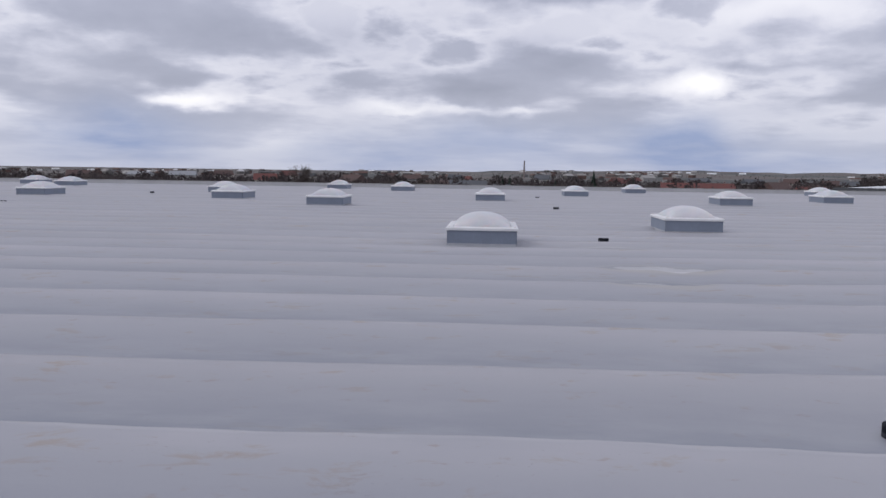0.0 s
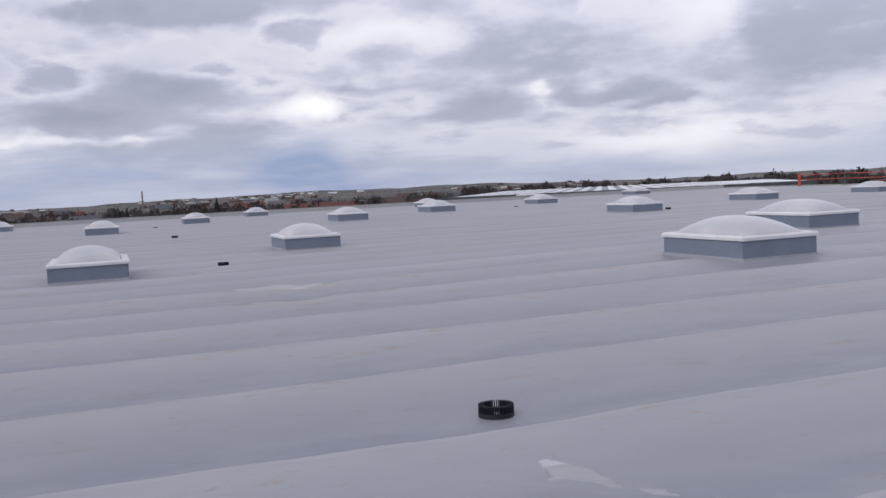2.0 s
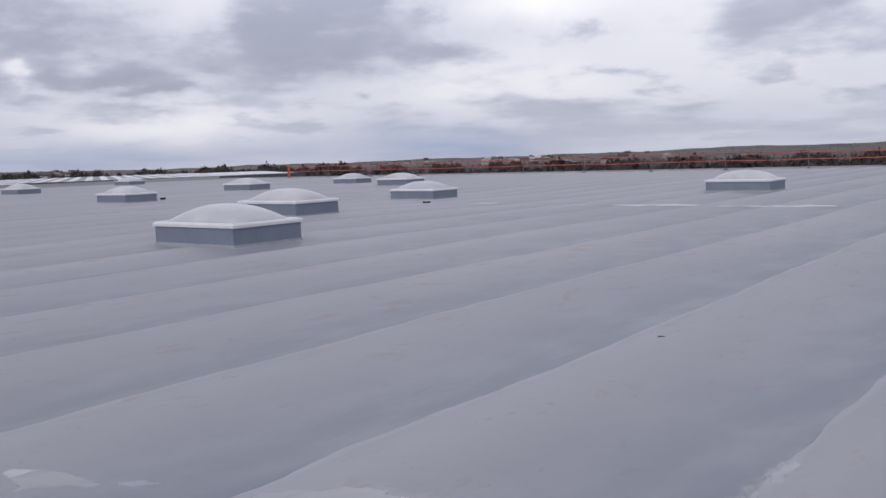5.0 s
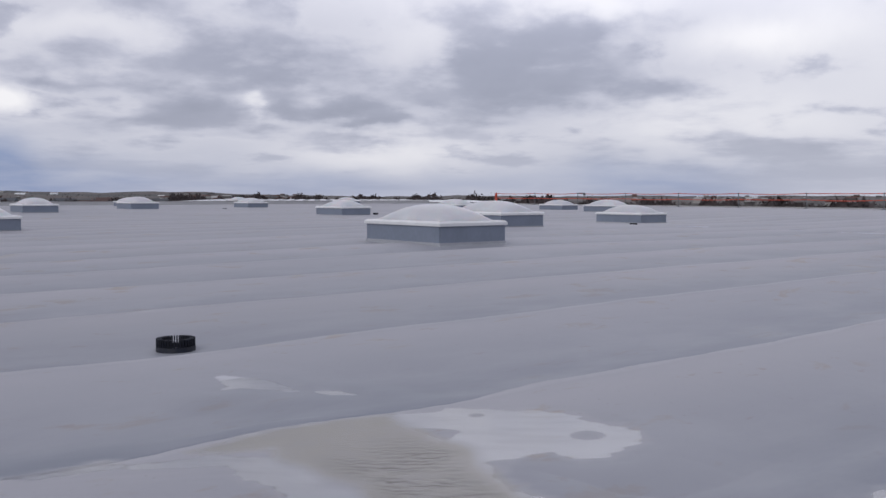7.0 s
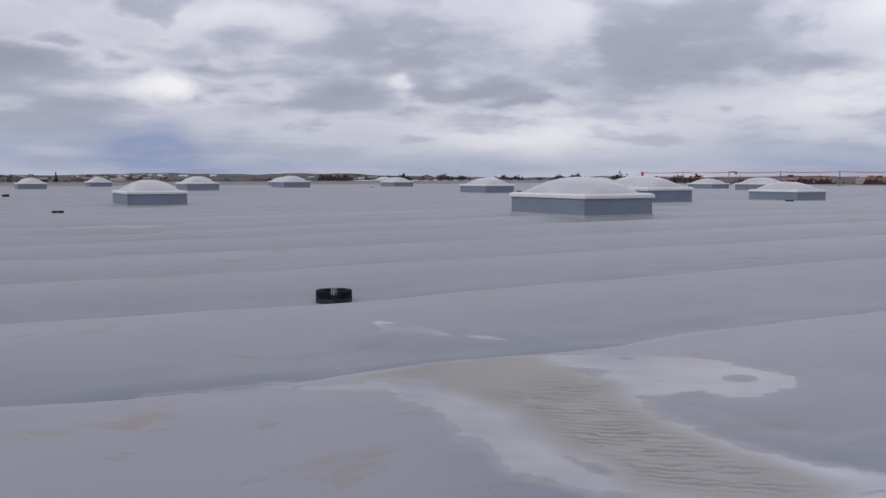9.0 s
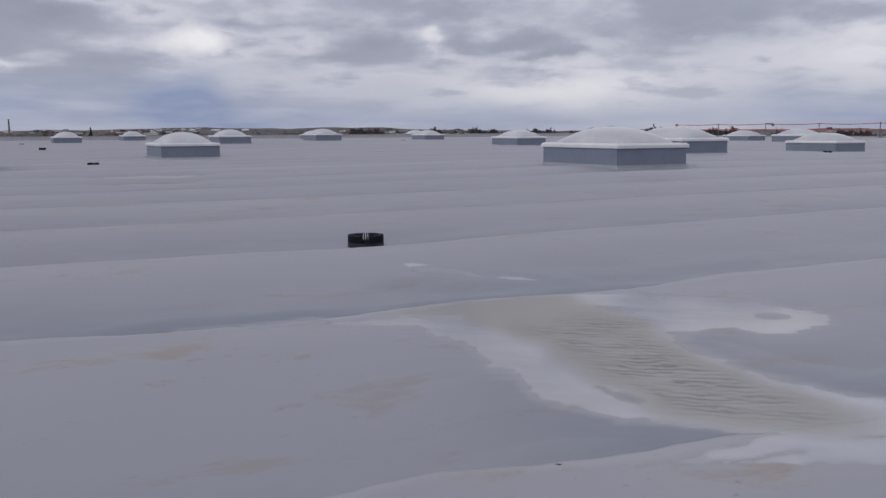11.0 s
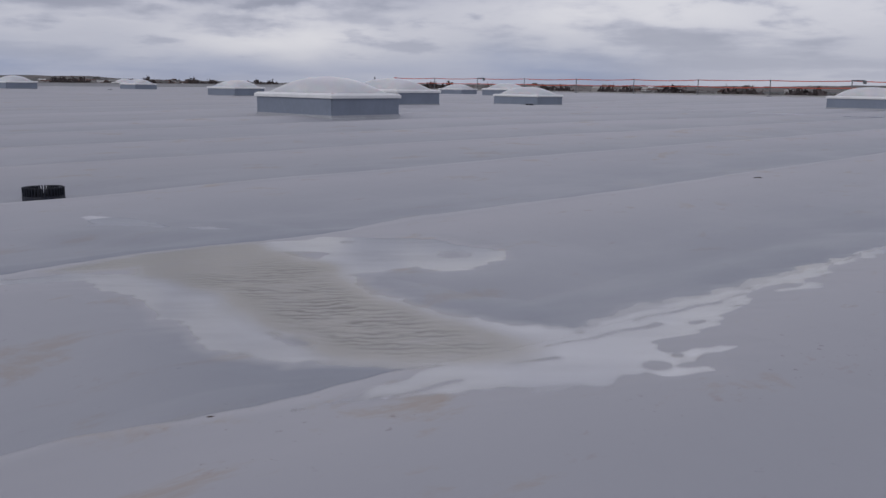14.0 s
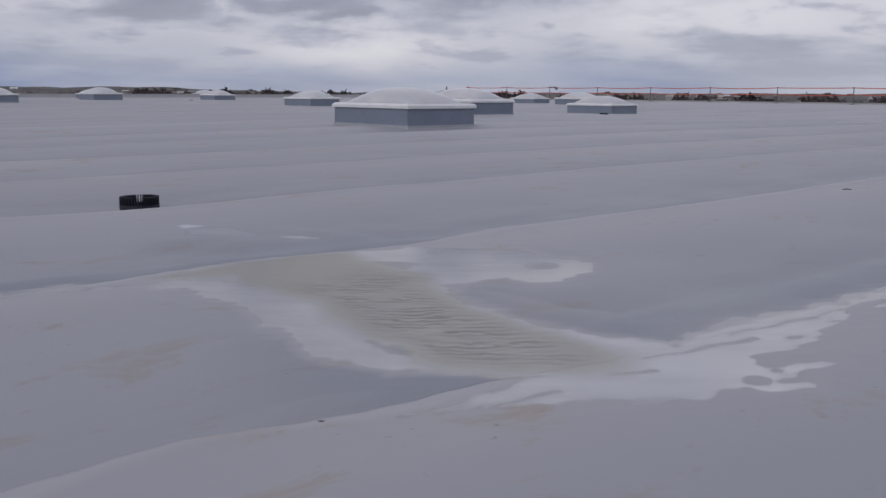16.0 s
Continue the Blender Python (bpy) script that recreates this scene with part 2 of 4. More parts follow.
def build_membrane(t, b, pos):
    info = t.nodes.new("ShaderNodeObjectInfo").outputs["Random"]
    broad = noise_tex(t, pos, 0.35, 4.0, 0.55, stretch=(0.35, 1, 1))
    cloudy = noise_tex(t, pos, 1.7, 5.0, 0.6, stretch=(0.5, 1, 1))
    grain = noise_tex(t, pos, 60.0, 3.0, 0.6)
    tone = math_node(t, "ADD", math_node(t, "MULTIPLY", broad, 0.6), math_node(t, "MULTIPLY", cloudy, 0.4))
    base = mix(t, step_range(t, tone, 0.32, 0.68), (0.322, 0.327, 0.362), (0.402, 0.399, 0.430))
    base = mix(t, math_node(t, "MULTIPLY", info, 0.25), base, (0.345, 0.333, 0.345))
    # ochre stains left by dried puddles
    spots = noise_tex(t, pos, 2.3, 6.0, 0.66, stretch=(0.8, 1.5, 1), shift=(5.1, 2.4, 0.7), distortion=0.4)
    base = mix(t, math_node(t, "MULTIPLY", step_range(t, spots, 0.575, 0.68), 0.5), base, (0.32, 0.25, 0.17))
    dots = noise_tex(t, pos, 7.0, 5.0, 0.66, stretch=(0.7, 1.2, 1), shift=(1.1, 7.4, 0.7))
    base = mix(t, math_node(t, "MULTIPLY", step_range(t, dots, 0.625, 0.72), 0.42), base, (0.27, 0.20, 0.14))
    specks = noise_tex(t, pos, 38.0, 3.0, 0.6, shift=(3.7, 0.4, 0))
    base = mix(t, math_node(t, "MULTIPLY", math_node(t, "MULTIPLY", step_range(t, specks, 0.66, 0.74), step_range(t, cloudy, 0.45, 0.65)), 0.5), base, (0.13, 0.11, 0.09))
    dirt = attribute(t, "sediment")
    silt = noise_tex(t, pos, 9.0, 6.0, 0.65, stretch=(1, 1.6, 1), distortion=0.5)
    base = mix(t, math_node(t, "MULTIPLY", dirt, step_range(t, silt, 0.25, 0.6, 0.7, 1.0)), base, (0.37, 0.35, 0.315))
    # fine wind ripples, their dark sides painted as lines in the silt's colour
    turn = t.nodes.new("ShaderNodeMapping")
    turn.inputs["Rotation"].default_value = (0, 0, radians(-50))
    t.links.new(pos, turn.inputs["Vector"])
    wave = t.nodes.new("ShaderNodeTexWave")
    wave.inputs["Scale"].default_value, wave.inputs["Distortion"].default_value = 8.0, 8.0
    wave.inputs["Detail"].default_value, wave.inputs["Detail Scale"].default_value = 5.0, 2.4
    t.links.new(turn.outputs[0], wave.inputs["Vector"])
    ripple_shade = math_node(t, "MULTIPLY", step_range(t, wave.outputs["Fac"], 0.15, 0.75, 1.0, 0.0), attribute(t, "ripple"))
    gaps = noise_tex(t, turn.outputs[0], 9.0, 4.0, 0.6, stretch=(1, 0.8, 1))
    ripple_shade = math_node(t, "MULTIPLY", ripple_shade, step_range(t, gaps, 0.35, 0.56))
    base = mix(t, math_node(t, "MULTIPLY", ripple_shade, 0.9), base, (0.15, 0.132, 0.108))
    # bright sky mirrored by still water, painted as a paler base colour
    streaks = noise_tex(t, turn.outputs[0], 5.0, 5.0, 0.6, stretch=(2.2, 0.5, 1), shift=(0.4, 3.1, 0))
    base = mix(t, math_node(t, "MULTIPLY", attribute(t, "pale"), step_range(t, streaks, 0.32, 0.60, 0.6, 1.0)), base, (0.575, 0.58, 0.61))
    # base colour darkened in the trough past each lap, standing for its shade
    shade_mask = attribute(t, "damp")
    coat = math_node(t, "MULTIPLY", shade_mask, step_range(t, cloudy, 0.28, 0.62, 0.6, 1.0))
    base = mix(t, coat, base, (0.205, 0.222, 0.262))
    # lap-edge highlight painted as a lighter line in the base colour
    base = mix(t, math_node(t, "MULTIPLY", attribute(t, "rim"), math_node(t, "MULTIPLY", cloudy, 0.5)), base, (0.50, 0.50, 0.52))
    t.links.new(base, b.inputs["Base Color"])
    rough = math_node(t, "SUBTRACT", step_range(t, cloudy, 0.3, 0.7, 0.55, 0.65), math_node(t, "MULTIPLY", coat, 0.10))
    b.inputs["Specular IOR Level"].default_value = 0.45
    t.links.new(rough, b.inputs["Roughness"])
    wrinkle = noise_tex(t, pos, 2.6, 3.0, 0.5, stretch=(0.6, 1, 1))
    height = math_node(t, "ADD", math_node(t, "MULTIPLY", grain, 0.02), math_node(t, "MULTIPLY", wrinkle, 1.0))
    set_bump(t, b, height, 0.25, 0.012)


MEMBRANE = material("grey_roof_membrane", build_membrane)


def build_water(t, b, pos):
    out = t.nodes["Material Output"]
    t.nodes.remove(b)
    clear, gloss = t.nodes.new("ShaderNodeBsdfTransparent"), t.nodes.new("ShaderNodeBsdfGlossy")
    clear.inputs[0].default_value, gloss.inputs[0].default_value = (0.97, 0.97, 0.965, 1), (1, 1, 1, 1)
    gloss.inputs["Roughness"].default_value = 0.06
    turn = t.nodes.new("ShaderNodeMapping")
    turn.inputs["Rotation"].default_value = (0, 0, radians(-52))
    t.links.new(pos, turn.inputs["Vector"])
    wave = t.nodes.new("ShaderNodeTexWave")
    wave.bands_direction = "X"
    wave.inputs["Scale"].default_value, wave.inputs["Distortion"].default_value = 6.4, 8.0
    wave.inputs["Detail"].default_value, wave.inputs["Detail Scale"].default_value = 3.0, 1.3
    t.links.new(turn.outputs[0], wave.inputs["Vector"])
    small = noise_tex(t, turn.outputs[0], 26.0, 3.0, 0.5, stretch=(1.5, 0.4, 1))
    height = math_node(t, "ADD", math_node(t, "MULTIPLY", wave.outputs["Fac"], 0.75), math_node(t, "MULTIPLY", small, 0.6))
    gusts = noise_tex(t, pos, 4.0, 3.0, 0.5, shift=(0.3, 0.8, 0))
    height = math_node(t, "MULTIPLY", height, math_node(t, "MULTIPLY", attribute(t, "ripple"), step_range(t, gusts, 0.35, 0.65, 0.25, 1.0)))
    n = t.nodes.new("ShaderNodeBump")
    n.inputs["Strength"].default_value, n.inputs["Distance"].default_value = 0.10, 0.005
    t.links.new(height, n.inputs["Height"])
    fresnel = t.nodes.new("ShaderNodeFresnel")
    fresnel.inputs[0].default_value = 1.45
    t.links.new(n.outputs[0], fresnel.inputs["Normal"]), t.links.new(n.outputs[0], gloss.inputs["Normal"])
    m = t.nodes.new("ShaderNodeMixShader")
    calm = math_node(t, "SUBTRACT", 1.0, math_node(t, "MULTIPLY", attribute(t, "ripple"), 0.55))
    t.links.new(math_node(t, "MULTIPLY", fresnel.outputs[0], calm), m.inputs[0]), t.links.new(clear.outputs[0], m.inputs[1]), t.links.new(gloss.outputs[0], m.inputs[2])
    t.links.new(m.outputs[0], out.inputs[0])


WATER = material("shallow_water", build_water)


def build_dome(t, b, pos):
    grime = noise_tex(t, pos, 1.3, 5.0, 0.6)
    specks = noise_tex(t, pos, 40.0, 3.0, 0.6)
    base = mix(t, step_range(t, grime, 0.35, 0.7), (0.50, 0.505, 0.535), (0.60, 0.60, 0.615))
    base = mix(t, math_node(t, "MULTIPLY", step_range(t, specks, 0.62, 0.72), 0.25), base, (0.45, 0.42, 0.38))
    t.links.new(base, b.inputs["Base Color"])
    t.links.new(step_range(t, grime, 0.3, 0.7, 0.28, 0.36), b.inputs["Roughness"])
    b.inputs["Specular IOR Level"].default_value = 0.5
    b.inputs["Subsurface Weight"].default_value = 0.15


DOME = material("opal_acrylic", build_dome)
FRAME = plain("white_plastic_frame", (0.70, 0.70, 0.71), 0.4, vary=0.08, scale=3)
CURB = plain("blue_grey_upstand", (0.185, 0.215, 0.275), 0.55, vary=0.10, scale=1.8, bump=0.1)
SEALED = plain("membrane_skirt", (0.33, 0.34, 0.37), 0.5, vary=0.10, scale=3)
FLASHING = plain("parapet_membrane", (0.46, 0.46, 0.47), 0.6, vary=0.10, scale=0.5)
CLIP = plain("tan_clip", (0.42, 0.29, 0.20), 0.6, vary=0.2, scale=20)
BLACK = plain("black_plastic", (0.004, 0.006, 0.015), 0.7, vary=0.3, scale=30)
PIPE = plain("drain_throat", (0.02, 0.02, 0.022), 0.8, vary=0.2, scale=20)
COPING = plain("weathered_coping", (0.33, 0.32, 0.31), 0.5, vary=0.18, scale=0.8)
CLADDING = plain("hall_cladding", (0.34, 0.35, 0.36), 0.6, vary=0.08, scale=0.4)
STEEL = plain("galvanised_steel", (0.16, 0.165, 0.175), 0.5, 0.7, vary=0.2, scale=8)
ROPE = plain("red_orange_tape", (0.50, 0.085, 0.05), 0.6, vary=0.2, scale=4)
LEAF = plain("dead_leaf", (0.07, 0.05, 0.035), 0.8, vary=0.3, scale=50)
WALL_PALE = plain("pale_render", (0.55, 0.52, 0.47), 0.85, vary=0.12, scale=0.6)
WALL_GREY = plain("grey_render", (0.36, 0.35, 0.34), 0.85, vary=0.12, scale=0.6)
TILE_RED = plain("red_clay_tiles", (0.125, 0.042, 0.036), 0.8, vary=0.25, scale=1.2)
TILE_BROWN = plain("brown_roof_tiles", (0.085, 0.052, 0.047), 0.8, vary=0.25, scale=1.2)
SLATE = plain("dark_roofing", (0.07, 0.075, 0.085), 0.6, vary=0.25, scale=1.2)
WHITE_SHEET = plain("white_roof_sheet", (0.72, 0.73, 0.75), 0.5, vary=0.10, scale=0.5)
GREY_SHEET = plain("grey_roof_sheet", (0.24, 0.25, 0.27), 0.55, vary=0.15, scale=0.5)
WINDOW = plain("dark_window", (0.03, 0.035, 0.04), 0.15, vary=0.2, scale=2)
BARK = plain("bark", (0.075, 0.06, 0.05), 0.9, vary=0.3, scale=4)
TWIGS = plain("bare_twigs", (0.085, 0.068, 0.062), 0.9, vary=0.3, scale=0.7)
NEEDLES = plain("dark_needles", (0.022, 0.036, 0.026), 0.9, vary=0.4, scale=0.8)
BUSH = plain("winter_scrub", (0.058, 0.046, 0.046), 0.95, vary=0.4, scale=0.15)
BRICK = plain("chimney_brick", (0.20, 0.165, 0.16), 0.85, vary=0.2, scale=0.5)


def build_ground(t, b, pos):
    patch = t.nodes.new("ShaderNodeTexVoronoi")
    patch.inputs["Scale"].default_value = 0.006
    m = t.nodes.new("ShaderNodeMapping")
    m.inputs["Scale"].default_value = (1.0, 0.45, 0.0)
    t.links.new(pos, m.inputs["Vector"]), t.links.new(m.outputs[0], patch.inputs["Vector"])
    tone = t.nodes.new("ShaderNodeSeparateColor")
    t.links.new(patch.outputs["Color"], tone.inputs[0])
    base = mix(t, step_range(t, tone.outputs[0], 0.2, 0.8), (0.055, 0.058, 0.056), (0.135, 0.122, 0.110))
    base = mix(t, step_range(t, tone.outputs[1], 0.6, 0.7), base, (0.105, 0.085, 0.075))
    fine = noise_tex(t, pos, 0.05, 6.0, 0.6)
    base = mix(t, step_range(t, fine, 0.35, 0.7, 0.0, 0.45), base, (0.085, 0.085, 0.085))
    away = t.nodes.new("ShaderNodeVectorMath")
    away.operation = "LENGTH"
    t.links.new(pos, away.inputs[0])
    town = math_node(t, "ADD", away.outputs["Value"], math_node(t, "MULTIPLY", fine, 500.0))
    base = mix(t, step_range(t, town, 900.0, 1600.0, 0.9, 0.0), base, (0.046, 0.043, 0.040))
    t.links.new(base, b.inputs["Base Color"])
    b.inputs["Roughness"].default_value = 0.95


FIELDS = material("winter_fields", build_ground)


# ---------------------------------------------------------------- mesh helpers
def mesh_object(name, verts, faces, mat, parent=None, label="", smooth=False, attrs=None):
    me = bpy.data.meshes.new(name)
    me.from_pydata(verts, [], faces)
    me.update()
    if smooth:
        me.shade_smooth()
    me.materials.append(mat)
    for key, values in (attrs or {}).items():
        a = me.attributes.new(key, "FLOAT", "POINT")
        a.data.foreach_set("value", values)
    ob = new(name, me)
    if parent:
        ob.parent = parent
    return tagged(ob, label)


def part(name, bm, mat, parent=None, label="", smooth=False):
    me = bpy.data.meshes.new(name)
    bm.normal_update()
    bm.to_mesh(me)
    bm.free()
    if smooth:
        me.shade_smooth()
    me.materials.append(mat)
    ob = new(name, me)
    if parent:
        ob.parent = parent
    return tagged(ob, label)


def again(ob, parent, m, label=""):
    """One more object on the same mesh, under parent."""
    o = new(ob.name.split(".")[0], ob.data)
    o.parent = parent
    o.matrix_basis = m
    return tagged(o, label)


def add_box(bm, x0, y0, z0, x1, y1, z1, bevel=0.0):
    made = bmesh.ops.create_cube(bm, size=1, matrix=Matrix.Translation(((x0 + x1) / 2, (y0 + y1) / 2, (z0 + z1) / 2)) @ Matrix.Diagonal((x1 - x0, y1 - y0, z1 - z0, 1)))
    if bevel:
        edges = list({e for v in made["verts"] for e in v.link_edges})
        bmesh.ops.bevel(bm, geom=edges, offset=bevel, segments=2, affect="EDGES", profile=0.6)
    return bm


def box_bm(*a, **k):
    return add_box(bmesh.new(), *a, **k)


def thing(name, m, label, category, group="", kind=""):
    ob = new(name)
    ob.matrix_basis = m
    return tagged(ob, label, category, group, kind)


def tube(bm, a, b, ra, rb, sides=8):
    a, b = Vector(a), Vector(b)
    turn = (b - a).to_track_quat("Z", "Y").to_matrix().to_4x4()
    bmesh.ops.create_cone(bm, cap_ends=True, segments=sides, radius1=ra, radius2=rb, depth=(b - a).length, matrix=Matrix.Translation((a + b) / 2) @ turn)
    return bm


# ---------------------------------------------------------------- roof: laid sheets, puddles
X0, X1, Y0, Y1 = -75.0, 58.4, -24.9, 74.0
SEAM, PITCH = 1.27, 1.87
LEVEL = -0.020


def waver(x, y):
    return (np.sin(x * 0.83 + y * 0.31) * 0.5 + np.sin(x * 0.37 - y * 1.3 + 1.1) * 0.6 + np.sin(x * 2.1 + y * 2.7 + 0.4) * 0.22
            + np.sin(x * 5.3 - y * 1.9 + 2.2) * 0.10)


def seam_line(x, k):
    """Where the k-th lap runs: nearly straight, a little scalloped."""
    bow = 0.29 * np.exp(-((x - 0.9) / 1.75) ** 2) if k == 0 else 0.0
    if k == 1:
        bow = 0.11 * np.exp(-((x - 2.08) / 0.40) ** 2) + 0.08 * np.exp(-((x - 0.2) / 1.4) ** 2)
    return SEAM + PITCH * k + bow + 0.035 * np.sin(x * 0.45 + k * 1.9) + 0.016 * np.sin(x * 1.9 + k * 0.7) + 0.007 * np.sin(x * 7.7 + k) + 0.005 * np.sin(x * 31 + k) * np.sin(x * 13)


def capsule(x, y, ax, ay, bx, by, ra, rb):
    ux, uy = bx - ax, by - ay
    s = np.clip(((x - ax) * ux + (y - ay) * uy) / (ux * ux + uy * uy), 0, 1)
    return ra + (rb - ra) * s - np.hypot(x - ax - ux * s, y - ay - uy * s)


def fringe(x, y):
    return (0.030 * np.sin(x * 9.1 + np.sin(y * 7.0) * 1.8) * np.sin(y * 11.3 + 0.7 * np.sin(x * 13)) + 0.018 * np.sin(x * 23 + y * 9) * np.sin(y * 29 - x * 6)
            + 0.010 * np.sin(x * 47 + 3 * np.sin(y * 31)) + 0.006 * np.sin(y * 83 + x * 37))


def stream(x, y, *stops):
    """How far inside a winding band a place lies; stops of x, y, half-width."""
    d = -9.0
    for (ax, ay, ra), (bx, by, rb) in zip(stops, stops[1:]):
        d = np.maximum(d, capsule(x, y, ax, ay, bx, by, ra, rb))
    return d


def channel(x, y):
    """The silt that runs from one lap to the next."""
    d = stream(x, y, (2.19, 3.00, 0.31), (2.17, 2.62, 0.29), (2.09, 2.30, 0.24), (2.01, 2.00, 0.22), (2.00, 1.76, 0.26), (2.09, 1.58, 0.18))
    d = np.maximum(d, stream(x, y, (1.66, 3.16, 0.03), (1.90, 3.12, 0.12), (2.36, 3.06, 0.16)))
    d = d + 0.018 * np.sin(y * 9.0 + x * 4) + 0.012 * np.sin(y * 23.0 - x * 11)
    return np.minimum(d, (seam_line(x, 1) - 0.015 - y) * 2.0)


def near_pool(x, y, ragged=True):
    d = channel(x, y)
    west = stream(x, y, (0.9, 3.24, 0.010), (1.35, 3.17, 0.022), (1.72, 2.98, 0.085), (1.80, 2.70, 0.125), (1.79, 2.40, 0.115), (1.71, 2.08, 0.095), (1.67, 1.94, 0.085), (1.74, 1.74, 0.05), (1.80, 1.62, 0.02))
    east = np.maximum(stream(x, y, (2.50, 3.02, 0.11), (2.72, 2.90, 0.18), (2.86, 2.66, 0.26), (2.90, 2.44, 0.22), (2.80, 2.34, 0.16)), stream(x, y, (2.40, 2.55, 0.14), (2.62, 2.56, 0.20), (2.80, 2.50, 0.2)))
    south = stream(x, y, (1.50, 1.475, 0.010), (1.72, 1.43, 0.050), (1.88, 1.38, 0.11), (2.06, 1.33, 0.145), (2.26, 1.27, 0.165), (2.42, 1.32, 0.125), (2.75, 1.36, 0.085), (3.20, 1.345, 0.045), (3.70, 1.325, 0.022), (4.60, 1.27, 0.006))
    d = np.maximum(np.maximum(d, west), np.maximum(east, south))
    d = np.maximum(d, stream(x, y, (2.10, 1.62, 0.20), (2.20, 1.40, 0.20)))
    # drying edge drawn out into fingers
    for c in ((2.30, 1.16, 2.57, 1.065, 0.045, 0.012), (2.24, 1.12, 2.35, 1.04, 0.03, 0.004), (2.40, 1.26, 2.80, 1.235, 0.05, 0.006), (2.60, 1.31, 2.98, 1.262, 0.04, 0.005), (2.85, 1.32, 3.48, 1.238, 0.035, 0.004), (3.40, 1.32, 3.75, 1.275, 0.02, 0.004)):
        d = np.maximum(d, capsule(x, y + 0.010 * np.sin(x * 17), *c))
    if not ragged:
        return d
    d = d + fringe(x, y) * np.clip(0.75 - channel(x, y) * 5, 0, 0.75)
    # grey islands and streaks that stand clear of the water
    for ix, iy, r in ((2.93, 2.42, 0.070), (2.285, 1.125, 0.040), (2.395, 1.135, 0.018), (2.44, 1.175, 0.016), (2.80, 2.92, 0.03)):
        d = np.minimum(d, np.hypot((x - ix), (y - iy) * 1.2) - r)
    for c in ((2.22, 1.405, 2.62, 1.325, 0.004, 0.014), (2.60, 1.395, 2.98, 1.335, 0.004, 0.012), (2.04, 1.375, 2.16, 1.335, 0.004, 0.010), (3.0, 1.34, 3.4, 1.305, 0.004, 0.010), (1.62, 1.42, 1.86, 1.375, 0.004, 0.009)):
        d = np.minimum(d, -capsule(x, y + 0.006 * np.sin(x * 30), *c))
    return d


def far_pool(x, y, ragged=True):
    d = stream(x, y, (2.34, 4.36, 0.05), (2.37, 4.16, 0.11), (2.43, 3.98, 0.07), (2.46, 3.84, 0.025))
    d = np.maximum(d, stream(x, y, (2.54, 3.76, 0.015), (2.59, 3.69, 0.04), (2.64, 3.60, 0.015)))
    for c in ((2.22, 4.08, 2.34, 4.12, 0.014, 0.05), (2.40, 14.65, 2.98, 14.45, 0.34, 0.36), (2.12, 12.68, 2.62, 12.48, 0.16, 0.14), (2.4, 18.6, 2.8, 18.5, 0.2, 0.15),
              (22.3, 11.2, 22.5, 9.3, 0.24, 0.32), (22.2, 8.0, 22.5, 5.9, 0.24, 0.34), (22.7, 16.3, 22.8, 15.5, 0.22, 0.20), (22.6, 12.9, 22.6, 12.4, 0.14, 0.14)):
        d = np.maximum(d, capsule(x, y, *c))
    far = np.where(y > 4.5, 0.16 * np.sin(x * 3.7 + 2 * np.sin(y * 1.9)) * np.sin(y * 5.3 + 1.5 * np.sin(x * 2.9)) + 0.08 * np.sin(x * 11 + y * 4) - 0.05, 0.0)
    return d + fringe(x, y) * 0.4 + far if ragged else d


def swell(x, y):
    """Slow rise and fall of the roof deck."""
    z = 0.0
    for cx, cy, h, w in ((10.4, 12.8, 0.07, 3.2), (16.2, 17.5, 0.09, 3.2), (27.4, 22.1, -0.13, 4.0), (-0.2, 20.0, -0.04, 3.0), (11.3, 43.0, 0.07, 4.0),
                         (17.8, 47.8, 0.10, 4.0), (44.7, 42.3, -0.10, 4.0), (2.59, 5.57, -0.036, 0.55), (-6.8, 36.8, 0.05, 4.0), (-12.4, 42.0, 0.05, 4.0)):
        z = z + h * np.exp(-((x - cx) ** 2 + (y - cy) ** 2) / (2 * w * w))
    return z


def sheet_height(x, y, s):
    s = np.clip(s, 0, 1)
    z = -0.058 * np.sin(np.pi * s ** 0.55) + 0.005 * waver(x, y) + swell(x, y) + 0.006 * np.clip((s - 0.965) / 0.03, 0, 1)
    n, f = near_pool(x, y), far_pool(x, y)
    blend = np.clip((near_pool(x, y, False) + 0.50) / 0.40, 0, 1)
    blend = blend * blend * (3 - 2 * blend)
    z = z * (1 - blend) + (LEVEL - 0.03 * np.clip(n, -0.12, 1)) * blend
    blend = np.clip((far_pool(x, y, False) + 0.42) / 0.32, 0, 1)
    blend = blend * blend * (3 - 2 * blend)
    return z * (1 - blend) + (LEVEL - 0.012 - 0.03 * np.clip(f, -0.12, 1)) * blend


roof = thing("roof", Matrix(), "flat hall roof of welded grey membrane sheets with shallow puddles", "roof", kind="structure")


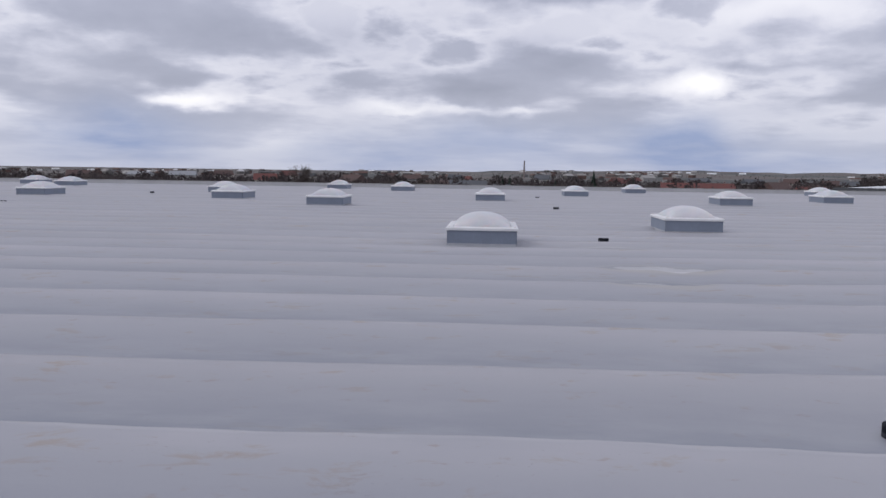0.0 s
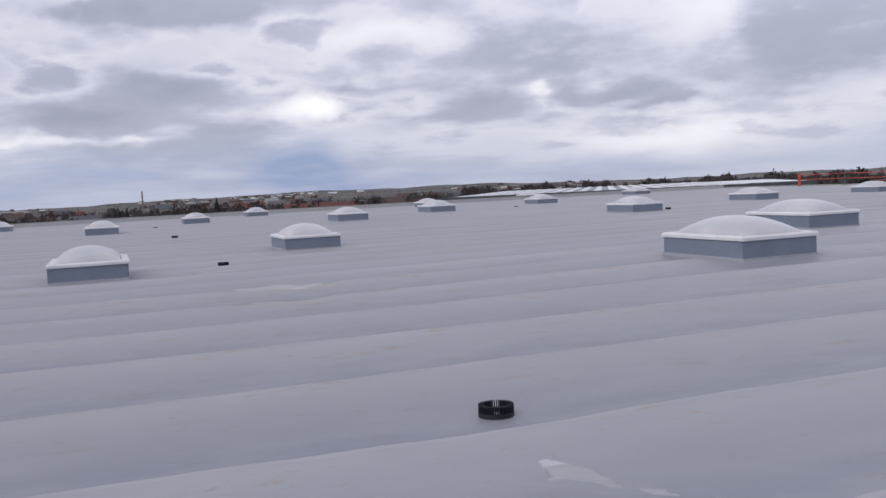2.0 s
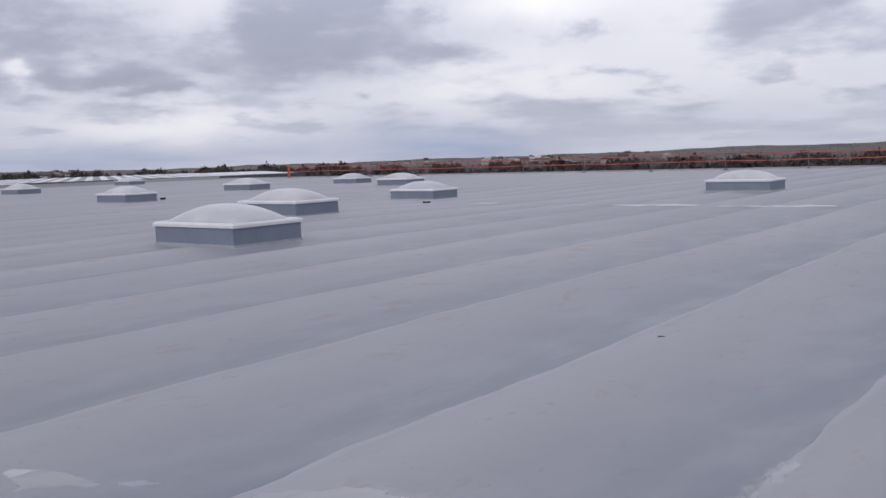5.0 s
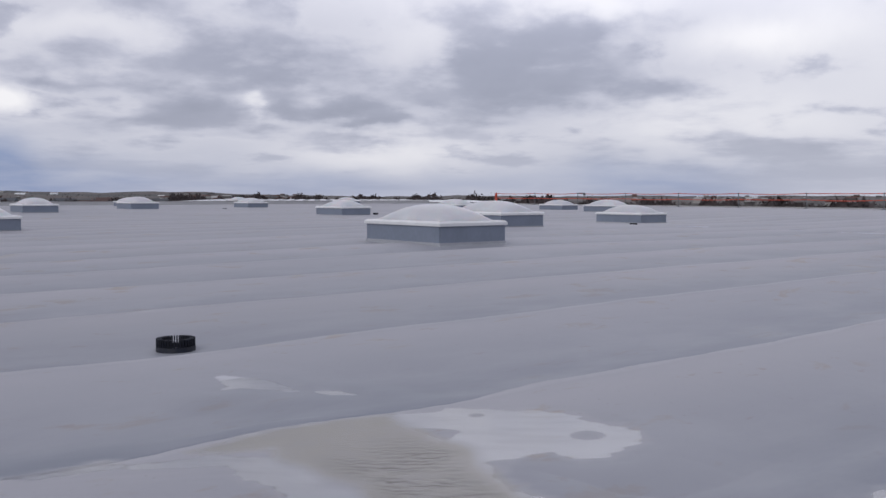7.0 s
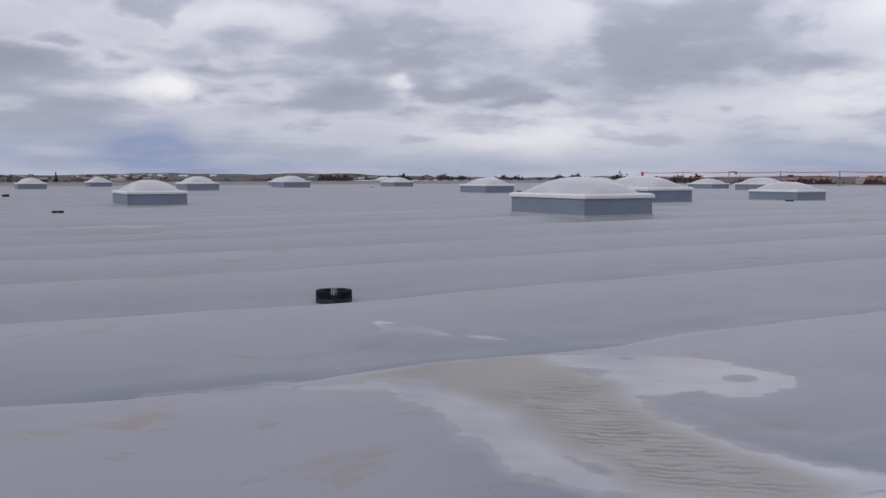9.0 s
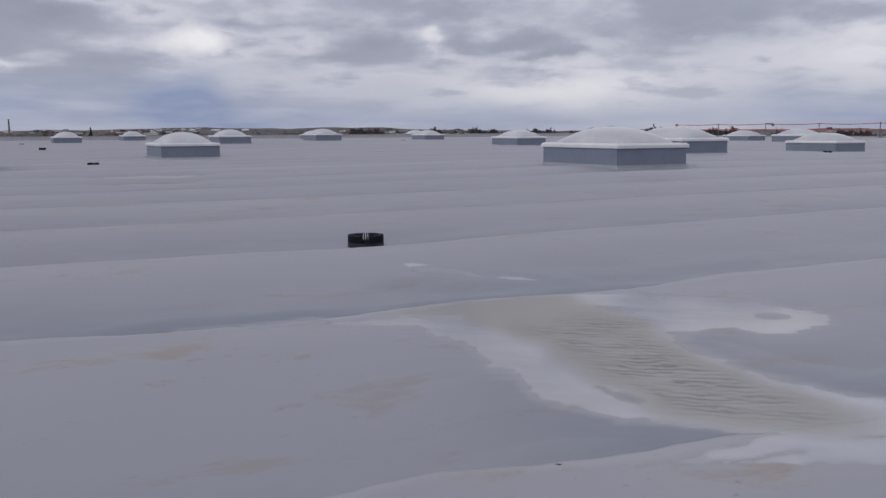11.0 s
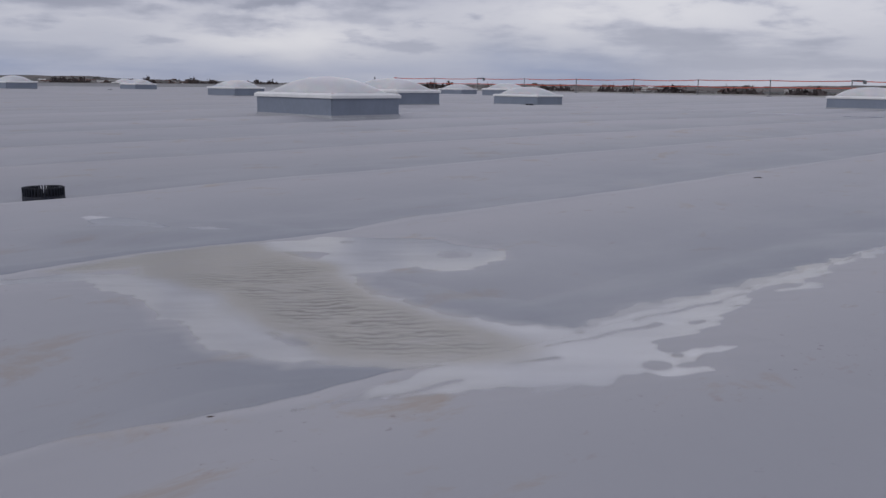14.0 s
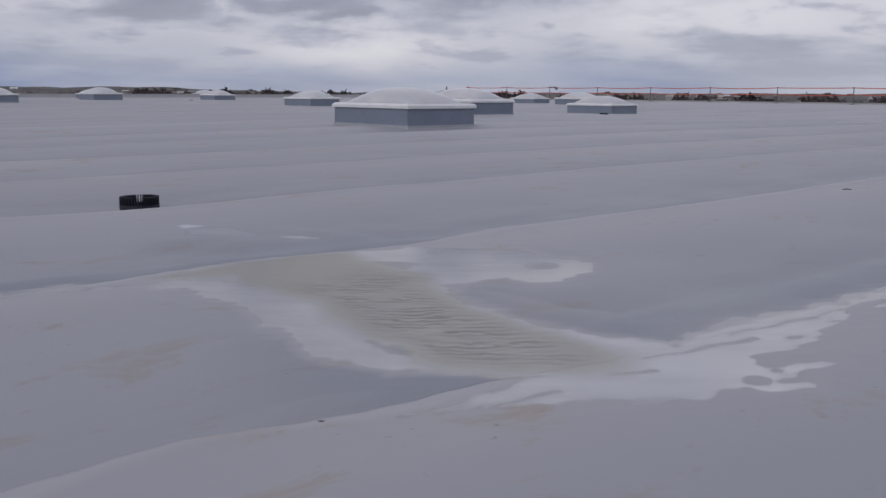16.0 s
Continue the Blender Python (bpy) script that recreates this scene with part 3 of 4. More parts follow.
def roof_sheet(k, xs, rows):
    ss = np.linspace(-0.03, 1.0, rows)
    gx = np.repeat(xs[None, :], rows, 0)
    y_a, y_b = seam_line(xs, k), seam_line(xs, k + 1)
    gy = y_a[None, :] + (y_b - y_a)[None, :] * ss[:, None]
    gy = np.clip(gy, Y0, Y1)
    gs = np.repeat(ss[:, None], len(xs), 1)
    gz = sheet_height(gx, gy, gs) - 0.006 * np.clip(1.0 - gs / 0.14, 0, 1) ** 1.5 * np.clip(1.0 - (near_pool(gx, gy, False) + 0.15) / 0.18, 0.1, 1)
    gz = np.where(gs < 0, gz - 0.006, gz)
    n = len(xs)
    verts = np.stack([gx, gy, gz], -1).reshape(-1, 3)
    i = (np.arange(rows - 1)[:, None] * n + np.arange(n - 1)[None, :]).ravel()
    faces = np.stack([i, i + 1, i + n + 1, i + n], 1)
    # the far edge hangs down by the sheet's thickness
    lip = verts[-n:].copy()
    lip[:, 2] -= 0.02
    lip[:, 1] += 0.002
    j = (rows - 1) * n + np.arange(n - 1)
    faces = np.concatenate([faces, np.stack([j, j + 1, j + n + 1, j + n], 1)])
    verts = np.concatenate([verts, lip])
    px, py = verts[:, 0], verts[:, 1]
    s_all = np.concatenate([gs.ravel(), np.ones(n)])
    # painted trough shade, full at the lap and fading across the sheet
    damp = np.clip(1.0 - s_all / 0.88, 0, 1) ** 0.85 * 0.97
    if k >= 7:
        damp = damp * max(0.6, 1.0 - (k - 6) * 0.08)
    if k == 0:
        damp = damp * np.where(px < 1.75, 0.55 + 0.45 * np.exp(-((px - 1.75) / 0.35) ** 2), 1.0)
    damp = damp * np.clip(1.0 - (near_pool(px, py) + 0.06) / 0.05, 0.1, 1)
    dirt = np.clip((channel(px, py) + 0.035) / 0.07, 0, 1)
    # brown grit swept against the lap
    lap = np.abs(py - seam_line(px, 0) - 0.035) / (0.03 + 0.02 * np.sin(px * 9))
    dirt = np.maximum(dirt, np.clip(1 - lap, 0, 1) * np.clip((1.7 - px) / 0.3, 0, 1) * np.clip((px - 0.6) / 0.3, 0, 1) * (0.5 + 0.5 * np.sin(px * 21 + 2 * np.sin(px * 7))) * (k == 0))
    dirt = np.maximum(dirt, np.clip((far_pool(px, py, False) + 0.5) / 0.5, 0, 0.55) * (py > 11) * (px < 6))
    # painted sky reflection over the pools, left off the silt
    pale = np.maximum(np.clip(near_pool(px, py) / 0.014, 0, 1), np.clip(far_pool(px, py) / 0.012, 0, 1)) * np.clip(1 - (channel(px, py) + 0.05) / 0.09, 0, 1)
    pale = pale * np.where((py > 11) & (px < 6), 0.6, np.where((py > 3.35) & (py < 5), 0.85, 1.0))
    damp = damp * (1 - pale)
    # painted highlight on the last strip before each lap
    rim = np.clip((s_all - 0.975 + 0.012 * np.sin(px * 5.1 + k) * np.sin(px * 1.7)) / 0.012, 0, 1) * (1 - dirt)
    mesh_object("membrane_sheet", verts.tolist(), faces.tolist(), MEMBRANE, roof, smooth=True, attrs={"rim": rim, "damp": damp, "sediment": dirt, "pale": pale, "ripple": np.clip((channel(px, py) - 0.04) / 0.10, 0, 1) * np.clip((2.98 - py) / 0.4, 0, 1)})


near_x = np.concatenate([np.arange(X0, -9, 1.5), np.arange(-9, 0.4, 0.15), np.arange(0.4, 1.4, 0.025), np.arange(1.4, 3.3, 0.008), np.arange(3.3, 5.0, 0.02), np.arange(5.0, 25, 0.12), np.arange(25, X1, 1.0), [X1]])
mid_x = np.concatenate([np.arange(X0, -9, 1.5), np.arange(-9, 1.2, 0.2), np.arange(1.2, 4.0, 0.05), np.arange(4.0, 21.2, 0.2), np.arange(21.2, 24, 0.1), np.arange(24, 25, 0.2), np.arange(25, X1, 1.0), [X1]])
far_x = np.concatenate([np.arange(X0, X1, 0.9), [X1]])
k_first, k_last = math.floor((Y0 - SEAM) / PITCH), math.floor((Y1 - SEAM) / PITCH)
for k in range(k_first, k_last + 1):
    if -1 <= k <= 1:
        roof_sheet(k, near_x, 190 if k < 1 else 110)
    elif k < 9:
        roof_sheet(k, mid_x, 40)
    else:
        roof_sheet(k, far_x, 9)


def puddle(name, field, x0, x1, y0, y1, step, z, label):
    xs, ys = np.arange(x0, x1, step), np.arange(y0, y1, step)
    gx, gy = np.meshgrid(xs, ys)
    d = field(gx, gy)
    keep = (d[:-1, :-1] > -0.02) | (d[1:, 1:] > -0.02) | (d[1:, :-1] > -0.02) | (d[:-1, 1:] > -0.02)
    n = len(xs)
    r, c = np.nonzero(keep)
    i = r * n + c
    faces = np.stack([i, i + 1, i + n + 1, i + n], 1)
    used, inverse = np.unique(faces, return_inverse=True)
    px, py = gx.ravel()[used], gy.ravel()[used]
    verts = np.stack([px, py, np.full(len(used), z)], 1)
    ripple = np.clip((channel(px, py) + 0.05) / 0.14, 0, 1)
    ob = mesh_object(name, verts.tolist(), inverse.reshape(-1, 4).tolist(), WATER, None, label, True, {"ripple": ripple})
    tagged(ob, label, "puddle", kind="stuff")


puddle("rain_puddle", near_pool, 0.4, 5.0, 0.8, 3.5, 0.012, LEVEL, "shallow rain puddle rippled by wind over brown silt")
puddle("small_puddle", far_pool, 1.6, 3.6, 3.2, 4.3, 0.02, LEVEL - 0.012, "thin film of rain water on grey membrane")
puddle("small_puddle", far_pool, 21.0, 23.6, 5.3, 17.0, 0.05, LEVEL - 0.012, "long shallow puddles of rain water on membrane")

# ---------------------------------------------------------------- the hall under the roof
part("hall_wall", box_bm(X0 + 0.3, Y0 + 0.3, -9.5, X1 - 0.1, Y1 - 0.3, -0.15), CLADDING, roof, "grey metal cladding")


def parapet(name, x0, y0, x1, y1, height, label):
    ob = thing(name, Matrix(), label, "parapet", kind="structure")
    part("upstand", box_bm(x0, y0, -0.6, x1, y1, height - 0.03), FLASHING, ob)
    long_x = (x1 - x0) > (y1 - y0)
    span = (x1 - x0) if long_x else (y1 - y0)
    count = max(1, round(span / 3.0))
    first = None
    for i in range(count):
        w = span / count
        if first is None:
            bm = box_bm(0.004, -0.03, 0, w - 0.004, (y1 - y0) + 0.03, 0.035, bevel=0.006) if long_x else box_bm(-0.03, 0.004, 0, (x1 - x0) + 0.03, w - 0.004, 0.035, bevel=0.006)
            first = part("coping", bm, COPING, ob)
            first.matrix_basis = pose(x0, y0, height - 0.028)
        else:
            again(first, ob, pose(x0 + i * w if long_x else x0, y0 if long_x else y0 + i * w, height - 0.028))
    return ob


parapet("parapet_north", X0, Y1, X1, Y1 + 0.4, 0.30, "low grey parapet with weathered metal coping")
parapet("parapet_south", X0, Y0 - 0.4, X1, Y0, 0.30, "low grey parapet with weathered metal coping")
parapet("parapet_west", X0 - 0.4, Y0 - 0.4, X0, Y1 + 0.4, 0.30, "low grey parapet with weathered metal coping")
parapet("roof_edge_east", X1, Y0 - 0.4, X1 + 0.18, Y1 + 0.4, 0.09, "narrow raised metal roof edge")

# ---------------------------------------------------------------- skylights
SW, SD, SH = 1.5, 2.185, 0.284


def ring(w, d, z):
    return [(-w / 2, -d / 2, z), (w / 2, -d / 2, z), (w / 2, d / 2, z), (-w / 2, d / 2, z)]


def loops(rings, mat, name, parent, label="", cap=True, bevel=0.0):
    bm = bmesh.new()
    rows = [[bm.verts.new(v) for v in r] for r in rings]
    for a, b in zip(rows, rows[1:]):
        for i in range(4):
            bm.faces.new((a[i], a[(i + 1) % 4], b[(i + 1) % 4], b[i]))
    if cap:
        bm.faces.new(rows[-1])
        bm.faces.new(rows[0][::-1])
    if bevel:
        bmesh.ops.bevel(bm, geom=[e for e in bm.edges if abs(e.verts[0].co.z - e.verts[1].co.z) > 0.02], offset=bevel, segments=2, affect="EDGES")
    return part(name, bm, mat, parent, label)


def skylight():
    ob = thing("skylight", Matrix(), "rectangular skylight with opal dome, white frame and blue-grey upstand", "skylight", "skylights on the roof")
    loops([ring(SW + 0.10, SD + 0.10, -0.09), ring(SW + 0.09, SD + 0.09, -0.05), ring(SW + 0.012, SD + 0.012, -0.03), ring(SW + 0.006, SD + 0.006, 0.012)], SEALED, "skirt", ob, "lighter welded membrane skirt")
    loops([ring(SW, SD, -0.08), ring(SW, SD, SH + 0.01)], CURB, "upstand", ob, "blue-grey upstand", bevel=0.02)
    bm = bmesh.new()
    outer = [ring(SW + 0.05, SD + 0.05, SH + 0.004), ring(SW + 0.06, SD + 0.06, SH + 0.012), ring(SW + 0.06, SD + 0.06, SH + 0.056), ring(SW + 0.0, SD + 0.0, SH + 0.082),
             ring(SW - 0.05, SD - 0.05, SH + 0.088), ring(SW - 0.23, SD - 0.23, SH + 0.080), ring(SW - 0.24, SD - 0.24, SH + 0.02)]
    rows = [[bm.verts.new(v) for v in r] for r in outer]
    for a, b in zip(rows, rows[1:]):
        for i in range(4):
            bm.faces.new((a[i], a[(i + 1) % 4], b[(i + 1) % 4], b[i]))
    bmesh.ops.bevel(bm, geom=[e for e in bm.edges if abs(e.verts[0].co.z - e.verts[1].co.z) > 0.01], offset=0.012, segments=2, affect="EDGES")
    part("frame", bm, FRAME, ob, "white plastic frame")
    n, m = 22, 28
    verts, faces = [], []
    for j in range(m + 1):
        for i in range(n + 1):
            u, v = math.sin((i / n - 0.5) * math.pi), math.sin((j / m - 0.5) * math.pi)
            f = max(0.0, (1 - abs(u) ** 2.1) * (1 - abs(v) ** 2.5)) ** 0.62
            verts.append((u * (SW / 2 - 0.125), v * (SD / 2 - 0.125), SH + 0.070 + 0.30 * f))
    for j in range(m):
        for i in range(n):
            a = j * (n + 1) + i
            faces.append((a, a + 1, a + n + 2, a + n + 1))
    mesh_object("dome", verts, faces, DOME, ob, "opal acrylic dome", True)
    for sx in (-1, 1):
        for sy in (-1, 1):
            x, y = sx * (SW / 2 - 0.04), sy * (SD / 2 - 0.04)
            part("corner_clip", box_bm(x - 0.02, y - 0.02, SH + 0.066, x + 0.02, y + 0.02, SH + 0.090, bevel=0.004), CLIP, ob, "small tan corner clip")
    return ob


SKYLIGHTS = ((9.67, 11.69), (15.48, 16.46), (26.70, 20.98), (-0.96, 18.96), (4.58, 23.67), (10.59, 41.98), (17.06, 46.76), (4.50, 56.01), (-0.86, 45.51), (-7.55, 35.72), (-13.19, 41.07), (-17.27, 53.14), (-7.22, 62.96), (-12.49, 66.65), (9.90, 66.85), (-24.05, 43.62), (-32.20, 63.65), (-37.13, 67.96), (23.33, 65.80), (28.16, 55.45), (37.89, 77.28), (21.39, 33.05), (43.66, 67.24), (32.23, 38.17), (43.94, 41.18), (37.29, 31.17), (29.53, 9.32))
first_skylight = None
for x, y in SKYLIGHTS:
    at = pose(x + SW / 2, y + SD / 2, float(swell(x + SW / 2, y + SD / 2)))
    if first_skylight is None:
        first_skylight = skylight()
        first_skylight.matrix_basis = at
    else:
        copy_thing(first_skylight, at)


# ---------------------------------------------------------------- roof drains
def roof_drain():
    ob = thing("roof_drain", Matrix(), "black plastic leaf strainer with upright fins over a roof drain", "drain", "roof drains")
    bm = bmesh.new()
    prof = ((0.121, -0.03), (0.1215, 0.030), (0.117, 0.036), (0.098, 0.034), (0.096, -0.03))
    rows = [[bm.verts.new((r * math.cos(a * math.tau / 48), r * math.sin(a * math.tau / 48), z)) for a in range(48)] for r, z in prof]
    for a, b in zip(rows, rows[1:]):
        for i in range(48):
            bm.faces.new((a[i], a[(i + 1) % 48], b[(i + 1) % 48], b[i]))
    part("base_ring", bm, BLACK, ob, smooth=True)
    bm = bmesh.new()
    bmesh.ops.create_circle(bm, cap_ends=True, segments=32, radius=0.1, matrix=Matrix.Translation((0, 0, 0.002)))
    part("throat", bm, PIPE, ob, "dark drain throat")
    fin = None
    for i in range(40):
        turn = pose(0, 0, 0, 0, 0, i * 9.0)
        if fin is None:
            bm = box_bm(0.086, -0.0032, 0.03, 0.1205, 0.0032, 0.084, bevel=0.0015)
            fin = part("fin", bm, BLACK, ob)
        else:
            again(fin, ob, turn)
    return ob


DRAINS = ((2.59, 5.57), (2.6, 20.75), (2.62, 36.6), (2.62, 51.9), (-20.0, 35.3), (-19.4, 49.7), (24.2, 50.7), (22.8, 18.2), (24.1, 34.4), (46.5, 16.0))
first_drain = None
for i, (x, y) in enumerate(DRAINS):
    s = np.array([(y - SEAM) / PITCH % 1.0])
    z = float(sheet_height(np.array([x]), np.array([y]), s)[0]) - 0.002
    at = pose(x, y, z, 0, 0, i * 31.0)
    if first_drain is None:
        first_drain = roof_drain()
        first_drain.matrix_basis = at
    else:
        copy_thing(first_drain, at)


# ---------------------------------------------------------------- edge guard with red tape
guard = thing("edge_guard", pose(X1 - 0.22, 0, 0), "temporary roof edge guard of grey posts strung with red tape", "barrier")
POST_Y = [63.3 - 5.25 * i for i in range(17)]
rng = random.Random(5)
for i, y in enumerate(POST_Y):
    bm = tube(bmesh.new(), (0, y, -0.05), (0.0, y, 1.08), 0.03, 0.03, 10)
    post = part("post", bm, STEEL, guard)
    part("foot_plate", box_bm(-0.14, y - 0.12, -0.05, 0.14, y + 0.12, 0.02, bevel=0.005), STEEL, post)
    part("tape_clamp", box_bm(-0.05, y - 0.045, 1.0, 0.05, y + 0.045, 1.07, bevel=0.006), STEEL, post)
    if i in (2, 8):
        part("bracket", add_box(box_bm(-0.04, y - 0.75, 1.03, 0.04, y, 1.10, bevel=0.008), -0.06, y - 0.85, 0.86, 0.06, y - 0.66, 1.06, bevel=0.01), STEEL, post, "tensioner bracket")
for level in (1.035, 0.60):
    for a, b in zip(POST_Y, POST_Y[1:]):
        sag = rng.uniform(0.02, 0.07)
        verts, faces = [], []
        for j in range(13):
            s = j / 12
            z = level - 4 * sag * s * (1 - s)
            y = a + (b - a) * s
            tw = 0.006 * math.sin(s * 9 + a)
            verts += [(tw, y, z - 0.027), (tw + 0.006, y, z - 0.027), (0.006 - tw, y, z + 0.027), (-tw, y, z + 0.027)]
            if j:
                o = 4 * (j - 1)
                faces += [(o + k, o + (k + 1) % 4, o + 4 + (k + 1) % 4, o + 4 + k) for k in range(4)]
        mesh_object("tape", verts, faces, ROPE, guard, "red warning tape")
bm = bmesh.new()
for j in range(7):
    tube(bm, (0.02 * math.sin(j * 2.1), 63.3 + 0.03 * math.cos(j * 1.7), 0.02 + j * 0.15), (0.03 * math.sin(j * 2.9), 63.3, 0.2 + j * 0.15), 0.13 + 0.02 * math.sin(j * 3), 0.11, 9)
part("tape_bundle", bm, ROPE, guard, "bunched red-orange netting round the end post")

# ---------------------------------------------------------------- small litter along the laps
for x, k, turn, size in ((6.62, 1, -55, 1.2), (1.33, 0, -20, 0.55), (1.36, 0, 15, 0.35), (1.07, 0, -10, 0.5), (1.12, 0, 15, 0.35), (1.02, 0, -35, 0.45)):
    y = float(seam_line(np.array([x]), k)[0]) - (0.20 if k else 0.012)
    s = np.array([((y - SEAM) / PITCH) % 1.0 if k else 0.99])
    z = float(sheet_height(np.array([x]), np.array([y]), s)[0])
    verts, faces = [], []
    for j in range(7):
        u = j / 6
        w = 0.020 * math.sin(math.pi * min(1, u * 0.92 + 0.04))
        for side, lift in ((-1, 0.010), (0, 0.002), (1, 0.012)):
            verts.append(((u - 0.5) * 0.05, side * w * 0.3, 0.004 + 0.3 * lift + 0.004 * math.sin(u * 3)))
        if j:
            o = 3 * (j - 1)
            faces += [(o, o + 1, o + 4, o + 3), (o + 1, o + 2, o + 5, o + 4)]
    leaf = mesh_object("dead_leaf", verts, faces, LEAF)
    leaf.matrix_basis = pose(x, y, z - 0.006, 0, 0, turn) @ Matrix.Diagonal((size, size, size, 1))
    mod = leaf.modifiers.new("thick", "SOLIDIFY")
    mod.thickness = 0.002
    tagged(leaf, "small dark curled dead leaf lying on the membrane lap", "leaf", "leaves on the roof")

# ---------------------------------------------------------------- land round the hall
GROUND = -9.5
random.seed(11)


def skyline(az):
    """Elevation in degrees of the farthest rise, by azimuth."""
    e = np.interp(az, [-180, -60, -30, -12, -4, 5, 13, 24, 32, 45, 60, 70, 90, 180], [0, -0.2, -0.33, -0.20, -0.10, 0.04, 0.15, 0.10, -0.12, -0.08, -0.05, 0.06, 0.1, 0])
    a = np.radians(az)
    return e + 0.03 * np.sin(a * 37) + 0.02 * np.sin(a * 91 + 1) + 0.012 * np.sin(a * 190 + 2)


def ground_z(r, az):
    far = np.clip((r - 700) / 2600, 0, 1) ** 1.5
    z = GROUND + far * (1.5 + 3300 * np.tan(np.radians(skyline(az))) - GROUND)
    return z + np.clip((r - 300) / 600, 0, 1) * (0.8 * np.sin(r * 0.011 + az * 0.4) + 0.6 * np.sin(az * 1.9 + r * 0.004))


rr = np.concatenate([[0.0, 60, 120, 200, 300], np.geomspace(400, 3300, 26), [3700, 4400]])
aa = np.arange(-180, 180, 1.0)
gr, ga = np.meshgrid(rr, aa, indexing="ij")
gz = np.where(gr > 3400, GROUND, ground_z(gr, ga))
verts = np.stack([gr * np.sin(np.radians(ga)), gr * np.cos(np.radians(ga)), gz], -1).reshape(-1, 3)
n = len(aa)
i = (np.arange(len(rr) - 1)[:, None] * n + np.arange(n)[None, :]).ravel()
j = (np.arange(len(rr) - 1)[:, None] * n + (np.arange(n)[None, :] + 1) % n).ravel()
land = mesh_object("ground", verts.tolist(), np.stack([j, i, i + n, j + n], 1).tolist(), FIELDS, None, "", True)
tagged(land, "brown and green winter fields rising to low hills", "ground", kind="structure")


def spot(az, dist):
    return dist * math.sin(radians(az)), dist * math.cos(radians(az))


def house(az, dist, w, d, eaves, rise, wall, roof_mat, turn, label, category="house"):
    x, y = spot(az, dist)
    ob = thing("house", pose(x, y, float(ground_z(np.array(dist), np.array(az))) - 0.2, 0, 0, turn), label, category, "houses of the town")
    part("wall", box_bm(-w / 2, -d / 2, 0, w / 2, d / 2, eaves), wall, ob)
    bm = bmesh.new()
    o = 0.4
    a = [bm.verts.new(v) for v in ((-w / 2 - o, -d / 2 - o, eaves - 0.2), (w / 2 + o, -d / 2 - o, eaves - 0.2), (w / 2 + o, 0, eaves + rise), (-w / 2 - o, 0, eaves + rise),
                                   (w / 2 + o, d / 2 + o, eaves - 0.2), (-w / 2 - o, d / 2 + o, eaves - 0.2))]
    for f in ((0, 1, 2, 3), (3, 2, 4, 5), (0, 3, 5), (1, 4, 2), (0, 5, 4, 1)):
        bm.faces.new([a[k] for k in f])
    ridge = part("gable_roof", bm, roof_mat, ob)
    part("chimney", box_bm(w * 0.2, 0.3, eaves + rise * 0.5, w * 0.2 + 0.7, 1.0, eaves + rise + 0.7), BRICK, ridge)
    pane = None
    for floor in range(max(1, int(eaves // 3))):
        for c in range(max(2, int(w // 3))):
            m = pose(-w / 2 + (c + 0.5) * w / max(2, int(w // 3)), -d / 2 - 0.03, 1.0 + floor * 2.9)
            if pane is None:
                pane = part("window", box_bm(-0.5, 0, 0, 0.5, 0.06, 1.3), WINDOW, ob)
                pane.matrix_basis = m
            else:
                again(pane, ob, m)
    return ob


